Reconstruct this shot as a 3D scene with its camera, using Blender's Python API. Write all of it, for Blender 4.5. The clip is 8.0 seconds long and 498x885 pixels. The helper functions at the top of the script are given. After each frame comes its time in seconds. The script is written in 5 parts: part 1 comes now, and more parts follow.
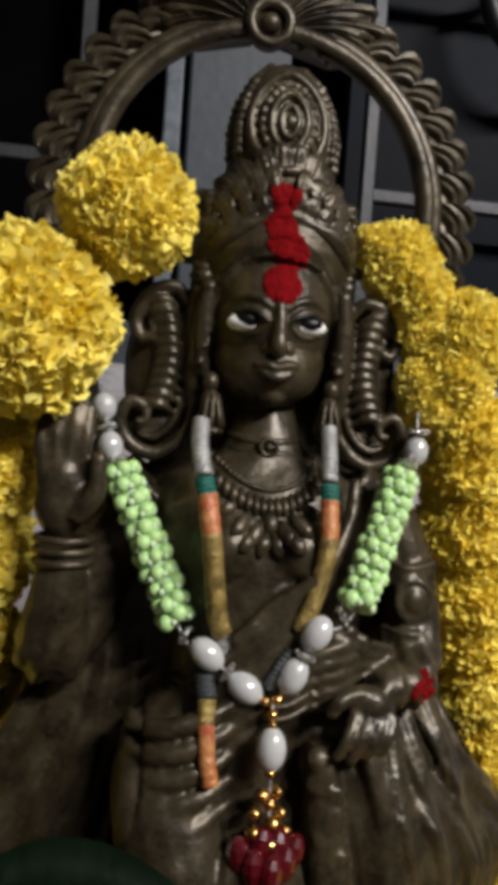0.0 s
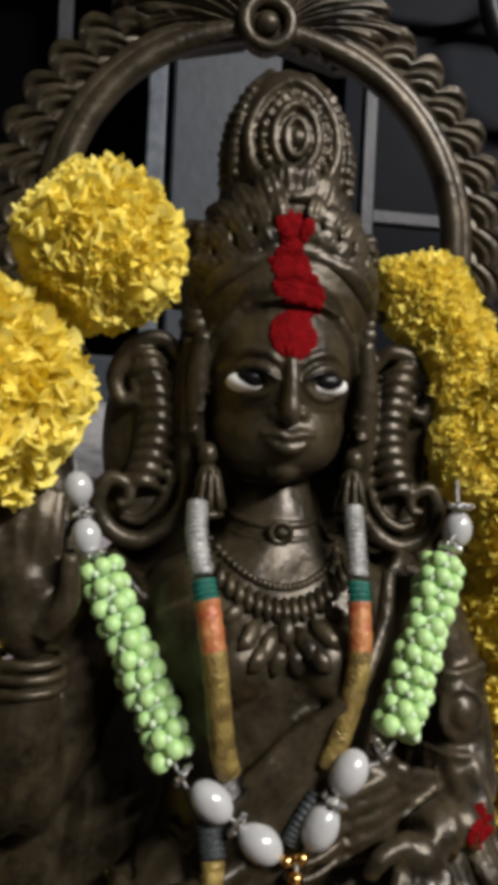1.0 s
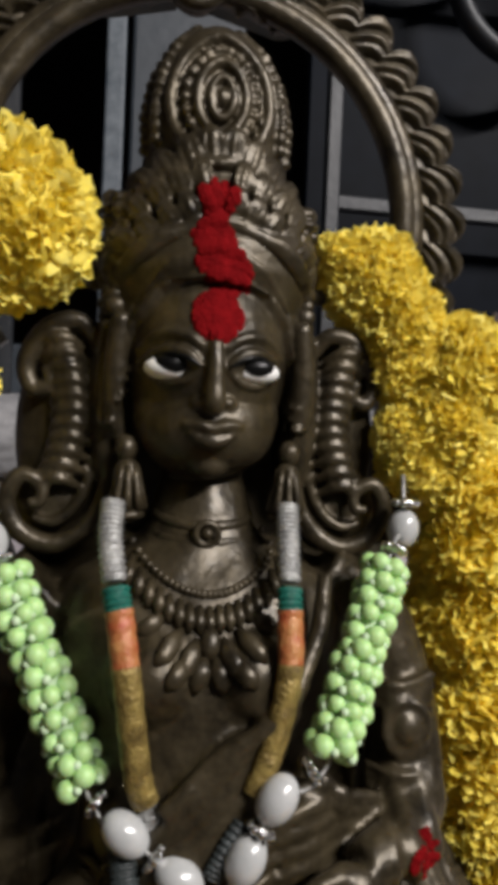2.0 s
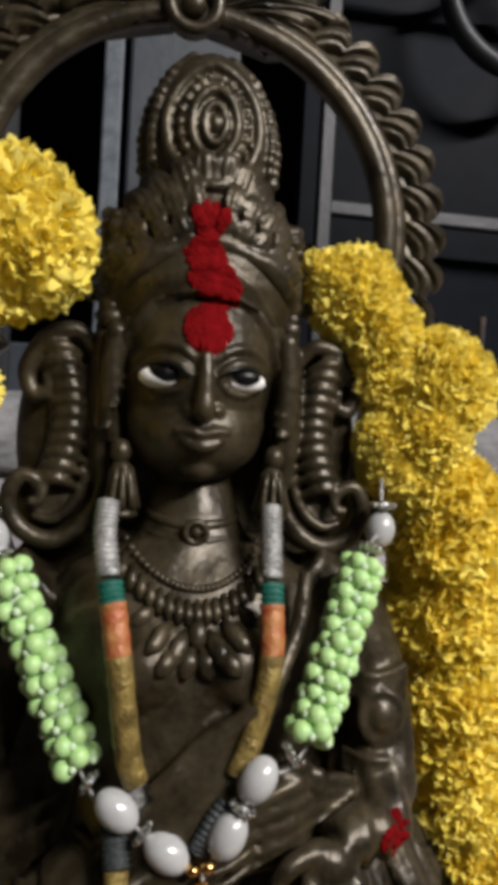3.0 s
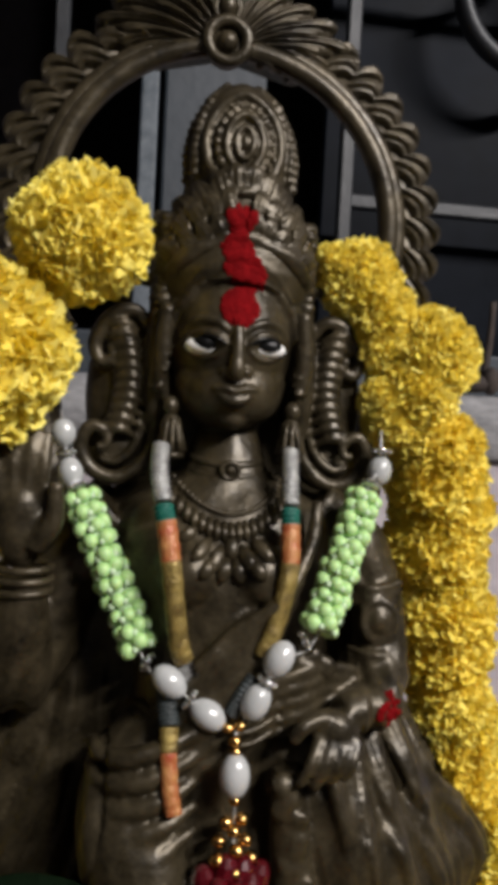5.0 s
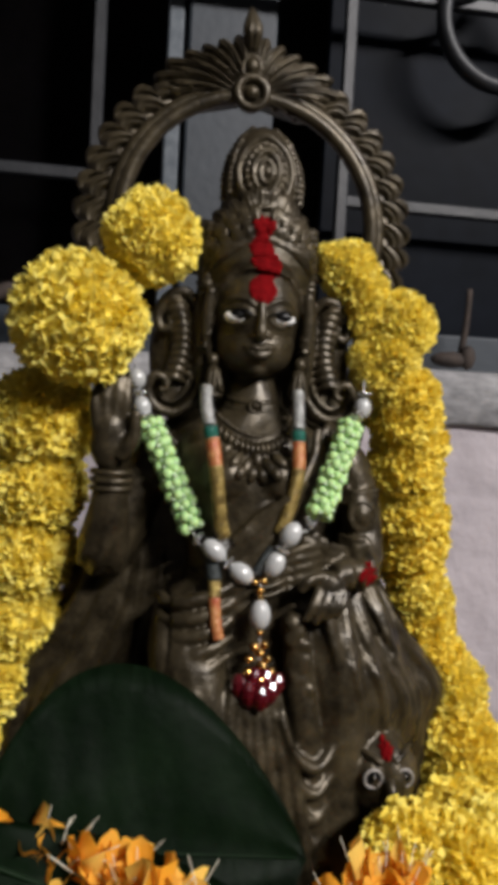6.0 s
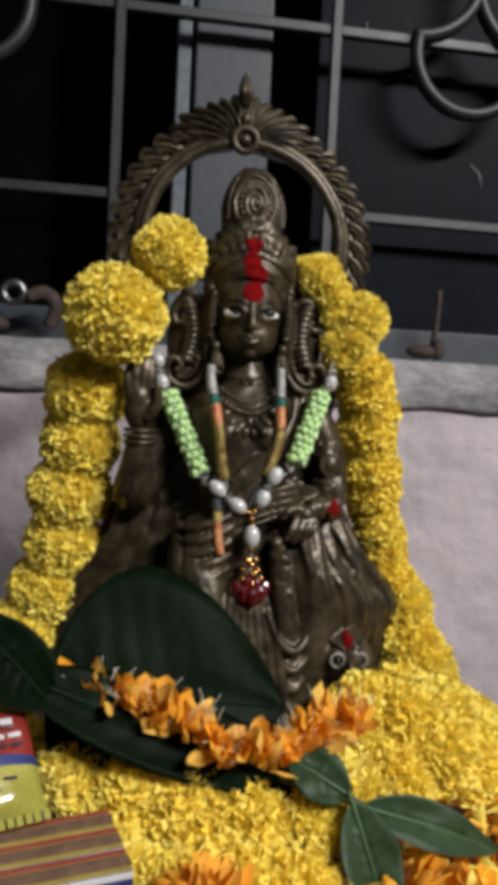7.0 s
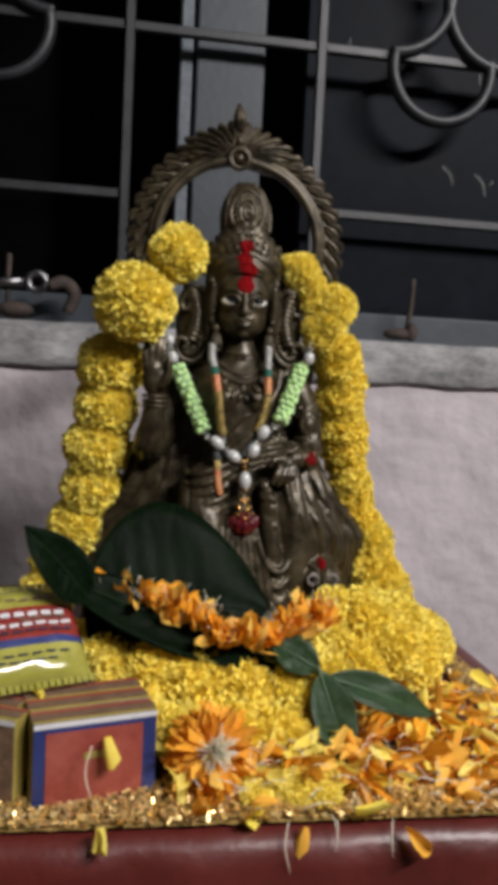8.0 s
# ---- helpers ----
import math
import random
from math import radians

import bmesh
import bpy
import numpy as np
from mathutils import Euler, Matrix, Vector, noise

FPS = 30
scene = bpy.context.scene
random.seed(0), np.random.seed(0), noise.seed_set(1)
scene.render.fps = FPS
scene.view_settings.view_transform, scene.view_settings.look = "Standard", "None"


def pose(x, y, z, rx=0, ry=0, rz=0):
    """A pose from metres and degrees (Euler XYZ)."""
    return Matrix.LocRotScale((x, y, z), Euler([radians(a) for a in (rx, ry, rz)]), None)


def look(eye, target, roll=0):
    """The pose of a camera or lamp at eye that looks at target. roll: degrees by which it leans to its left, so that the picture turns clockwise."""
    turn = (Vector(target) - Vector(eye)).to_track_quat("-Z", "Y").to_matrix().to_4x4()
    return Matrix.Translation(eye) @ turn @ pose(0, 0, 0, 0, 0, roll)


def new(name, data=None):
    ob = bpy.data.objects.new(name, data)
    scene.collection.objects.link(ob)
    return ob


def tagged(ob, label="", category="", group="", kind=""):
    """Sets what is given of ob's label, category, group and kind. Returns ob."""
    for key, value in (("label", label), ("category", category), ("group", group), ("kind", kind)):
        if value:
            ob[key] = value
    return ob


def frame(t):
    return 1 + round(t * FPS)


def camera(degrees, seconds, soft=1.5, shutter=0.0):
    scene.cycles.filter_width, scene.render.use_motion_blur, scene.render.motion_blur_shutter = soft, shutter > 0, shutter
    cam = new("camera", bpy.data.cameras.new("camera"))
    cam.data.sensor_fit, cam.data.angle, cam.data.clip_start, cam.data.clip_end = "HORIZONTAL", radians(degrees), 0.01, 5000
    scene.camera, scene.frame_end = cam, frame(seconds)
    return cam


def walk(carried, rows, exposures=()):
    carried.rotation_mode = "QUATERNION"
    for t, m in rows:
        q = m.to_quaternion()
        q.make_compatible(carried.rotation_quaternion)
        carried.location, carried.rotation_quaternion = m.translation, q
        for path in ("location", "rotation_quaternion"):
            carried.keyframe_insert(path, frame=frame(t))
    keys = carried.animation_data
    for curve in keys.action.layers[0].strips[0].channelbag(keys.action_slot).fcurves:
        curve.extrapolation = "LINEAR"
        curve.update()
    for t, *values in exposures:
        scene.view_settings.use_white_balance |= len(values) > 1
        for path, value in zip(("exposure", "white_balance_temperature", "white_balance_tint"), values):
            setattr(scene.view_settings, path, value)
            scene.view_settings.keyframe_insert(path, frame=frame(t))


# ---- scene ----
from mathutils.bvhtree import BVHTree

cam = camera(36, 8.0, soft=7.5)
PATH = [
    (0, (-0.0327, -0.1838, 0.9578), (0.0393, 0.3107, 0.9403), 4.01),
    (0.5, (-0.0277, -0.1672, 0.9618), (0.0612, 0.3240, 0.9346), 2.95),
    (1, (-0.0313, -0.1484, 0.9701), (0.0454, 0.3457, 0.9645), 2.63),
    (1.5, (-0.0216, -0.1377, 0.9688), (0.0666, 0.3541, 0.9495), 1.80),
    (2, (-0.0181, -0.1361, 0.9700), (0.0697, 0.3560, 0.9613), 2.37),
    (2.2, (-0.0190, -0.1380, 0.9744), (0.0743, 0.3530, 0.9621), 3.01),
    (3.3, (-0.0186, -0.1505, 0.9714), (0.0717, 0.3412, 0.9613), 3.18),
    (3.5, (-0.0235, -0.1548, 0.9713), (0.0610, 0.3380, 0.9649), 3.73),
    (4, (-0.0266, -0.1597, 0.9688), (0.0579, 0.3329, 0.9576), 3.58),
    (4.5, (-0.0250, -0.1614, 0.9631), (0.0471, 0.3329, 0.9419), 3.88),
    (4.7, (-0.0221, -0.1668, 0.9647), (0.0489, 0.3277, 0.9462), 3.30),
    (5.8, (-0.0390, -0.2455, 0.9572), (0.0388, 0.2479, 0.9362), 2.95),
    (6, (-0.0419, -0.2591, 0.9509), (0.0332, 0.2345, 0.9259), 3.04),
    (6.5, (-0.0447, -0.3072, 0.9467), (0.0318, 0.1866, 0.9290), 3.21),
    (7, (-0.0493, -0.3434, 0.9396), (0.0229, 0.1507, 0.9149), 2.85),
    (7.5, (-0.0503, -0.3873, 0.9362), (0.0254, 0.1061, 0.9092), 2.48),
    (8, (-0.0586, -0.4274, 0.9321), (0.0154, 0.0659, 0.8975), 2.79),
]
walk(cam, [(t, look(eye, target, roll)) for t, eye, target, roll in PATH])

# ---- light ----
world = bpy.data.worlds.new("night")
scene.world = world
world.use_nodes = True
bg = world.node_tree.nodes["Background"]
bg.inputs["Color"].default_value = (0.35, 0.42, 0.6, 1)
bg.inputs["Strength"].default_value = 0.035


def lamp(name, eye, target, power, sx, sy, colour):
    data = bpy.data.lights.new(name, "AREA")
    data.shape, data.size, data.size_y, data.energy, data.color = "RECTANGLE", sx, sy, power, colour
    ob = new(name, data)
    ob.matrix_world = look(eye, target)
    return ob


lamp("tube_light_glow", (0.86, -1.13, 1.98), (0.0, 0.0, 0.95), 47.0, 0.9, 0.05, (1.0, 0.95, 0.93))
scene.view_settings.exposure = 0.0

# ---- materials ----


def mat(name, dark, light, rough=0.5, metal=0.0, scale=60.0, bump=0.2, bump_scale=None, island=0.0, per_object=0.0, detail=6.0, coat=0.0, stretch=(1, 1, 1), bump_dist=0.001, sss=0.0, rough_var=0.1, thin=0.0, gloss=0.5):
    """Two tones mixed by noise at two scales, with bump and uneven gloss."""
    m = bpy.data.materials.new(name)
    m.use_nodes = True
    t = m.node_tree
    b = t.nodes["Principled BSDF"]
    co = t.nodes.new("ShaderNodeTexCoord")
    mp = t.nodes.new("ShaderNodeMapping")
    mp.inputs["Scale"].default_value = stretch
    t.links.new(co.outputs["Object"], mp.inputs["Vector"])
    n1, n2, n3 = (t.nodes.new("ShaderNodeTexNoise") for _ in range(3))
    for n, s in ((n1, scale), (n2, scale * 6.3), (n3, bump_scale or scale * 4)):
        n.inputs["Scale"].default_value = s
        n.inputs["Detail"].default_value = detail
        t.links.new(mp.outputs[0], n.inputs["Vector"])
    mix = t.nodes.new("ShaderNodeMath")
    mix.operation = "MULTIPLY_ADD"
    t.links.new(n2.outputs["Fac"], mix.inputs[0])
    mix.inputs[1].default_value = 0.45
    t.links.new(n1.outputs["Fac"], mix.inputs[2])
    last = mix.outputs[0]
    if island or per_object:
        g = t.nodes.new("ShaderNodeNewGeometry") if island else t.nodes.new("ShaderNodeObjectInfo")
        add = t.nodes.new("ShaderNodeMath")
        add.operation = "MULTIPLY_ADD"
        t.links.new(g.outputs["Random Per Island" if island else "Random"], add.inputs[0])
        add.inputs[1].default_value = island or per_object
        t.links.new(last, add.inputs[2])
        sub = t.nodes.new("ShaderNodeMath")
        sub.operation = "SUBTRACT"
        t.links.new(add.outputs[0], sub.inputs[0])
        sub.inputs[1].default_value = (island or per_object) / 2
        last = sub.outputs[0]
    ramp = t.nodes.new("ShaderNodeMapRange")
    ramp.inputs["From Min"].default_value, ramp.inputs["From Max"].default_value = 0.45, 1.0
    t.links.new(last, ramp.inputs["Value"])
    cm = t.nodes.new("ShaderNodeMix")
    cm.data_type = "RGBA"
    cm.inputs[6].default_value, cm.inputs[7].default_value = (*dark, 1), (*light, 1)
    t.links.new(ramp.outputs[0], cm.inputs[0])
    t.links.new(cm.outputs[2], b.inputs["Base Color"])
    rr = t.nodes.new("ShaderNodeMapRange")
    rr.inputs["To Min"].default_value, rr.inputs["To Max"].default_value = max(0.02, rough - rough_var), min(1, rough + rough_var)
    t.links.new(n1.outputs["Fac"], rr.inputs["Value"])
    t.links.new(rr.outputs[0], b.inputs["Roughness"])
    b.inputs["Metallic"].default_value = metal
    b.inputs["Specular IOR Level"].default_value = gloss
    b.inputs["Coat Weight"].default_value = coat
    b.inputs["Coat Roughness"].default_value = 0.15
    if sss:
        b.inputs["Subsurface Weight"].default_value = sss
        b.inputs["Subsurface Radius"].default_value = (1, 0.6, 0.2)
        b.inputs["Subsurface Scale"].default_value = 0.003
    if thin:
        # light that shines through a thin petal
        tr, ms = t.nodes.new("ShaderNodeBsdfTranslucent"), t.nodes.new("ShaderNodeMixShader")
        ms.inputs[0].default_value = thin
        t.links.new(cm.outputs[2], tr.inputs["Color"])
        t.links.new(b.outputs[0], ms.inputs[1])
        t.links.new(tr.outputs[0], ms.inputs[2])
        t.links.new(ms.outputs[0], t.nodes["Material Output"].inputs["Surface"])
    if bump:
        bp = t.nodes.new("ShaderNodeBump")
        bp.inputs["Strength"].default_value, bp.inputs["Distance"].default_value = bump, bump_dist
        t.links.new(n3.outputs["Fac"], bp.inputs["Height"])
        t.links.new(bp.outputs[0], b.inputs["Normal"])
    return m


M_RESIN = mat("bronzed_resin", (0.010, 0.0077, 0.0043), (0.082, 0.064, 0.035), 0.37, 0.4, 120, 0.40, 420, bump_dist=0.0006, rough_var=0.16)
M_EYE_WHITE = mat("eye_paint_white", (0.7, 0.7, 0.68), (0.85, 0.85, 0.83), 0.3, bump=0)
M_EYE_BLACK = mat("eye_paint_black", (0.003, 0.003, 0.003), (0.006, 0.006, 0.006), 0.3, bump=0, gloss=0.2)
M_OWL_EYE = mat("owl_eye_paint", (0.16, 0.15, 0.14), (0.32, 0.30, 0.28), 0.4, bump=0)
M_POWDER = mat("vermilion_powder", (0.10, 0.002, 0.003), (0.21, 0.005, 0.007), 0.95, 0, 400, 0.6, 1500, gloss=0.05)
M_YELLOW = mat("marigold_yellow", (0.96, 0.78, 0.08), (0.99, 0.91, 0.30), 0.85, 0, 60, 0.15, 900, island=0.35, thin=0.35, gloss=0.15)
M_AMBER = mat("marigold_amber", (0.96, 0.75, 0.07), (0.99, 0.89, 0.24), 0.85, 0, 60, 0.15, 900, island=0.35, thin=0.35, gloss=0.15)
M_ORANGE = mat("marigold_orange", (0.88, 0.40, 0.03), (0.95, 0.62, 0.13), 0.85, 0, 60, 0.15, 900, island=0.7, thin=0.35, gloss=0.15)
M_PALE = mat("floret_pale", (0.6, 0.55, 0.4), (0.8, 0.78, 0.66), 0.7, 0, 200, 0)
M_LEAF = mat("leaf_dark_green", (0.0025, 0.008, 0.0028), (0.008, 0.020, 0.0075), 0.45, 0, 45, 0.25, 160, bump_dist=0.0012, gloss=0.06)
M_SPRIG = mat("leaf_grey_green", (0.025, 0.06, 0.022), (0.06, 0.12, 0.05), 0.5, 0, 60, 0.3, 200)
M_STEM = mat("green_stem", (0.022, 0.045, 0.012), (0.055, 0.085, 0.03), 0.6)
M_PEARL = mat("pearl", (0.36, 0.37, 0.365), (0.50, 0.505, 0.50), 0.26, 0, 80, 0.05, coat=0.8)
M_GREENBEAD = mat("lime_bead", (0.34, 0.58, 0.20), (0.50, 0.72, 0.34), 0.45, 0, 150, 0.1, island=0.5, sss=0.2)
M_WHITEBEAD = mat("frosted_bead", (0.40, 0.56, 0.33), (0.54, 0.68, 0.46), 0.5, 0, 150, 0.1)
M_SILVER = mat("rhinestone_silver", (0.5, 0.5, 0.5), (0.85, 0.85, 0.83), 0.2, 1.0, 300, 0.3)
M_GOLD = mat("gold_bead", (0.55, 0.30, 0.08), (0.8, 0.5, 0.18), 0.2, 1.0, 200, 0.1)
M_RED_DROP = mat("red_glass_bead", (0.040, 0.002, 0.004), (0.095, 0.004, 0.008), 0.15, 0, 100, 0.05, coat=1.0)
M_TH_SILVER = mat("silver_thread", (0.2, 0.2, 0.2), (0.5, 0.5, 0.48), 0.4, 0.5, 500, 0.4)
M_TH_GREEN = mat("green_thread", (0.0, 0.06, 0.045), (0.01, 0.14, 0.10), 0.45, 0, 500, 0.4)
M_TH_ORANGE = mat("orange_foil", (0.30, 0.022, 0.010), (0.50, 0.27, 0.09), 0.35, 0.1, 300, 0.4)
M_TH_GOLD = mat("gold_foil_thread", (0.05, 0.028, 0.010), (0.46, 0.34, 0.10), 0.32, 0.4, 330, 0.6)
M_TH_DARK = mat("dark_thread", (0.01, 0.012, 0.012), (0.04, 0.05, 0.05), 0.5, 0, 300, 0.4)
M_CLOTH = mat("red_satin", (0.060, 0.008, 0.006), (0.105, 0.014, 0.011), 0.42, 0, 25, 0.25, 120, bump_dist=0.002)
M_SEQUIN = mat("gold_sequin", (0.55, 0.36, 0.10), (0.95, 0.74, 0.36), 0.38, 0.8, 100, 0.0, island=0.6)
M_TRIM = mat("gold_lace", (0.24, 0.16, 0.045), (0.48, 0.34, 0.12), 0.55, 0.3, 300, 0.8, 900)
M_WALL = mat("pink_limewash", (0.31, 0.28, 0.30), (0.50, 0.455, 0.48), 0.9, 0, 7, 0.8, 34, bump_dist=0.006, detail=9)
M_CEMENT = mat("cement_sill", (0.075, 0.077, 0.082), (0.36, 0.355, 0.36), 0.85, 0, 22, 0.6, 60, bump_dist=0.004, detail=9, stretch=(1, 1, 2))
M_FRAME = mat("blue_grey_window_paint", (0.012, 0.018, 0.025), (0.029, 0.038, 0.049), 0.55, 0, 14, 0.3, 140)
M_SPECK = mat("speckled_frame_paint", (0.035, 0.048, 0.062), (0.13, 0.15, 0.17), 0.6, 0, 90, 0.4, 200)
M_PANEL = mat("dark_shutter_gloss", (0.0018, 0.0026, 0.0042), (0.0065, 0.0085, 0.0130), 0.5, 0, 12, 0.12, 60, rough_var=0.08, gloss=0.04)
M_IRON = mat("grey_iron_paint", (0.008, 0.0095, 0.012), (0.021, 0.023, 0.027), 0.5, 0.1, 40, 0.3, 250)
M_STEEL = mat("galvanised_steel", (0.10, 0.10, 0.105), (0.24, 0.24, 0.25), 0.35, 1.0, 60, 0.3)
M_RUST = mat("rusty_iron", (0.02, 0.016, 0.014), (0.07, 0.05, 0.04), 0.8, 0.2, 90, 0.5)
M_WOOD = mat("dark_wood", (0.05, 0.03, 0.02), (0.12, 0.07, 0.04), 0.6, 0, 20, 0.3, stretch=(1, 1, 8))
# grey of the added unseen walls, set dark to limit bounce and reflections
M_DIM = mat("wall_grey_low_bounce", (0.06, 0.057, 0.058), (0.12, 0.114, 0.116), 0.9, 0, 6, 0.4)
# the unlit room's shade is put into this plaster's colour
M_ROOM = mat("room_plaster_shade_in_colour", (0.05, 0.045, 0.05), (0.09, 0.08, 0.09), 0.9, 0, 6, 0.3)
M_FLOOR = mat("grey_cement_floor", (0.16, 0.155, 0.15), (0.28, 0.27, 0.26), 0.7, 0, 6, 0.4, 40)
# ceiling grey lowered likewise, so less light bounces back
M_CEIL = mat("ceiling_grey_low_bounce", (0.16, 0.16, 0.155), (0.24, 0.24, 0.23), 0.9, 0, 8, 0.3)
M_CARD_RED = mat("red_label_print", (0.20, 0.03, 0.022), (0.34, 0.09, 0.065), 0.45, 0, 60, 0.1)
M_CARD_BLUE = mat("blue_print", (0.012, 0.02, 0.09), (0.03, 0.045, 0.17), 0.45, 0, 60, 0.1)
M_CARD_YELLOW = mat("yellow_print", (0.22, 0.17, 0.035), (0.36, 0.29, 0.075), 0.45, 0, 60, 0.1)
M_CARD_WHITE = mat("white_print", (0.5, 0.5, 0.52), (0.68, 0.68, 0.7), 0.45, 0, 60, 0.1)
M_CARD_BROWN = mat("striker_brown", (0.08, 0.045, 0.03), (0.2, 0.12, 0.07), 0.8, 0, 300, 0.5)
M_CARD_NAVY = mat("navy_card", (0.008, 0.01, 0.03), (0.02, 0.024, 0.05), 0.4, 0, 60, 0.1)
M_FOIL_YELLOW = mat("yellow_foil_print", (0.22, 0.215, 0.03), (0.38, 0.36, 0.08), 0.22, 0, 60, 0.2, 120, coat=0.7)
M_FOIL_RED = mat("red_foil_print", (0.15, 0.015, 0.012), (0.27, 0.04, 0.028), 0.22, 0, 60, 0.2, 120, coat=0.7)

# ---- shape helpers ----


def mesh_of(name, bm, materials, smooth=True):
    if len(bm.faces) < 60000:
        bmesh.ops.recalc_face_normals(bm, faces=bm.faces)
    me = bpy.data.meshes.new(name)
    bm.to_mesh(me)
    bm.free()
    for m in materials if isinstance(materials, (list, tuple)) else [materials]:
        me.materials.append(m)
    if smooth:
        me.polygons.foreach_set("use_smooth", [True] * len(me.polygons))
    return me


def thing(name, base, label, category, group="", kind=""):
    ob = new(name)
    ob.location = base
    ob.empty_display_size = 0.02
    return tagged(ob, label, category, group, kind)


def base_of(ob):
    p = Vector(ob.location)
    while ob.parent:
        ob = ob.parent
        p += ob.location
    return p


def part(name, bm, material, parent, label="", smooth=True):
    """A bmesh in world metres as one mesh under a thing or a part."""
    bmesh.ops.translate(bm, verts=bm.verts, vec=-base_of(parent))
    ob = new(name, mesh_of(name, bm, material, smooth))
    ob.parent = parent
    return tagged(ob, label) if label else ob


def single(name, bm, material, base, label, category, group="", kind="", smooth=True):
    """A thing of one mesh."""
    bmesh.ops.translate(bm, verts=bm.verts, vec=-Vector(base))
    ob = new(name, mesh_of(name, bm, material, smooth))
    ob.location = base
    return tagged(ob, label, category, group, kind)


def spline(pts, n=8):
    """Catmull-Rom through points of any dimension, n steps a span."""
    p = [np.array(q, float) for q in pts]
    p = [2 * p[0] - p[1]] + p + [2 * p[-1] - p[-2]]
    out = []
    for i in range(1, len(p) - 2):
        for k in range(n):
            t = k / n
            out.append(0.5 * (2 * p[i] + (p[i + 1] - p[i - 1]) * t + (2 * p[i - 1] - 5 * p[i] + 4 * p[i + 1] - p[i + 2]) * t * t + (3 * p[i] - p[i - 1] - 3 * p[i + 1] + p[i + 2]) * t ** 3))
    out.append(p[-2])
    return out


def tube(bm, pts, radii, n=10, flat=1.0, face=(0, -1, 0), mi=0, cap=True):
    """A tube along points; flat squeezes it along face."""
    pts = [Vector(p) for p in pts]
    if not hasattr(radii, "__len__"):
        radii = [radii] * len(pts)
    face = Vector(face).normalized()
    rings = []
    for i, p in enumerate(pts):
        d = (pts[min(i + 1, len(pts) - 1)] - pts[max(i - 1, 0)]).normalized()
        f = face - d * face.dot(d)
        if f.length < 0.05:
            f = Vector((1, 0.3, 0.2)) - d * d.dot(Vector((1, 0.3, 0.2)))
        f.normalize()
        s = d.cross(f)
        rings.append([bm.verts.new(p + (s * math.cos(a) + f * math.sin(a) * flat) * radii[i]) for a in (2 * math.pi * k / n for k in range(n))])
    for a, b in zip(rings, rings[1:]):
        for k in range(n):
            bm.faces.new((a[k], a[(k + 1) % n], b[(k + 1) % n], b[k])).material_index = mi
    if cap:
        for r in (rings[0][::-1], rings[-1]):
            bm.faces.new(r).material_index = mi
    return rings


def stube(bm, pts, radii, steps=6, **kw):
    """A tube along a smooth curve; each radius belongs to a point."""
    if not hasattr(radii, "__len__"):
        radii = [radii] * len(pts)
    q = spline([(*p, r) for p, r in zip(pts, radii)], steps)
    tube(bm, [v[:3] for v in q], [max(float(v[3]), 1e-5) for v in q], **kw)


def ball(bm, c, r, u=16, v=10, turn=None, mi=0):
    """An ellipsoid, vertex by vertex."""
    r = (r, r, r) if not hasattr(r, "__len__") else r
    m = Matrix.Translation(c) @ (turn or Matrix())
    top, low = bm.verts.new(m @ Vector((0, 0, r[2]))), bm.verts.new(m @ Vector((0, 0, -r[2])))
    rings = []
    for j in range(1, v):
        b = math.pi * j / v
        sb, cb = math.sin(b), math.cos(b)
        rings.append([bm.verts.new(m @ Vector((r[0] * sb * math.cos(6.283185 * k / u), r[1] * sb * math.sin(6.283185 * k / u), r[2] * cb))) for k in range(u)])
    made = []
    for k in range(u):
        n = (k + 1) % u
        made.append(bm.faces.new((top, rings[0][k], rings[0][n])))
        made.append(bm.faces.new((low, rings[-1][n], rings[-1][k])))
        for a, b in zip(rings, rings[1:]):
            made.append(bm.faces.new((a[k], b[k], b[n], a[n])))
    if mi:
        for fc in made:
            fc.material_index = mi


def box(bm, lo, hi, bevel=0.0, turn=None, mi=0, centre=None):
    lo, hi = Vector(lo), Vector(hi)
    c = (lo + hi) / 2
    made = bmesh.ops.create_cube(bm, size=1)["verts"]
    for vert in made:
        q = Vector([vert.co[i] * (hi[i] - lo[i]) for i in range(3)])
        vert.co = (turn @ q if turn else q) + c
    faces = {fc for vert in made for fc in vert.link_faces}
    for fc in faces:
        fc.material_index = mi
    if bevel:
        edges = list({e for vert in made for e in vert.link_edges})
        bmesh.ops.bevel(bm, geom=edges, offset=bevel, segments=2, affect="EDGES", profile=0.5)


def ring_pts(c, rx, rz, a0, a1, n, y=None):
    return [(c[0] + rx * math.cos(radians(a0 + (a1 - a0) * k / n)), c[1], c[2] + rz * math.sin(radians(a0 + (a1 - a0) * k / n))) for k in range(n + 1)]


# ---- the place: wall, window opening, floor ----
WY = 0.25      # wall's face
SILL = 0.983   # sill's top
GY = 0.283     # grille's plane


def plain(name, lo, hi, material, label, category, bevel=0.0):
    bm = bmesh.new()
    box(bm, lo, hi, bevel)
    return single(name, bm, material, ((lo[0] + hi[0]) / 2, (lo[1] + hi[1]) / 2, lo[2]), label, category, kind="structure", smooth=False)


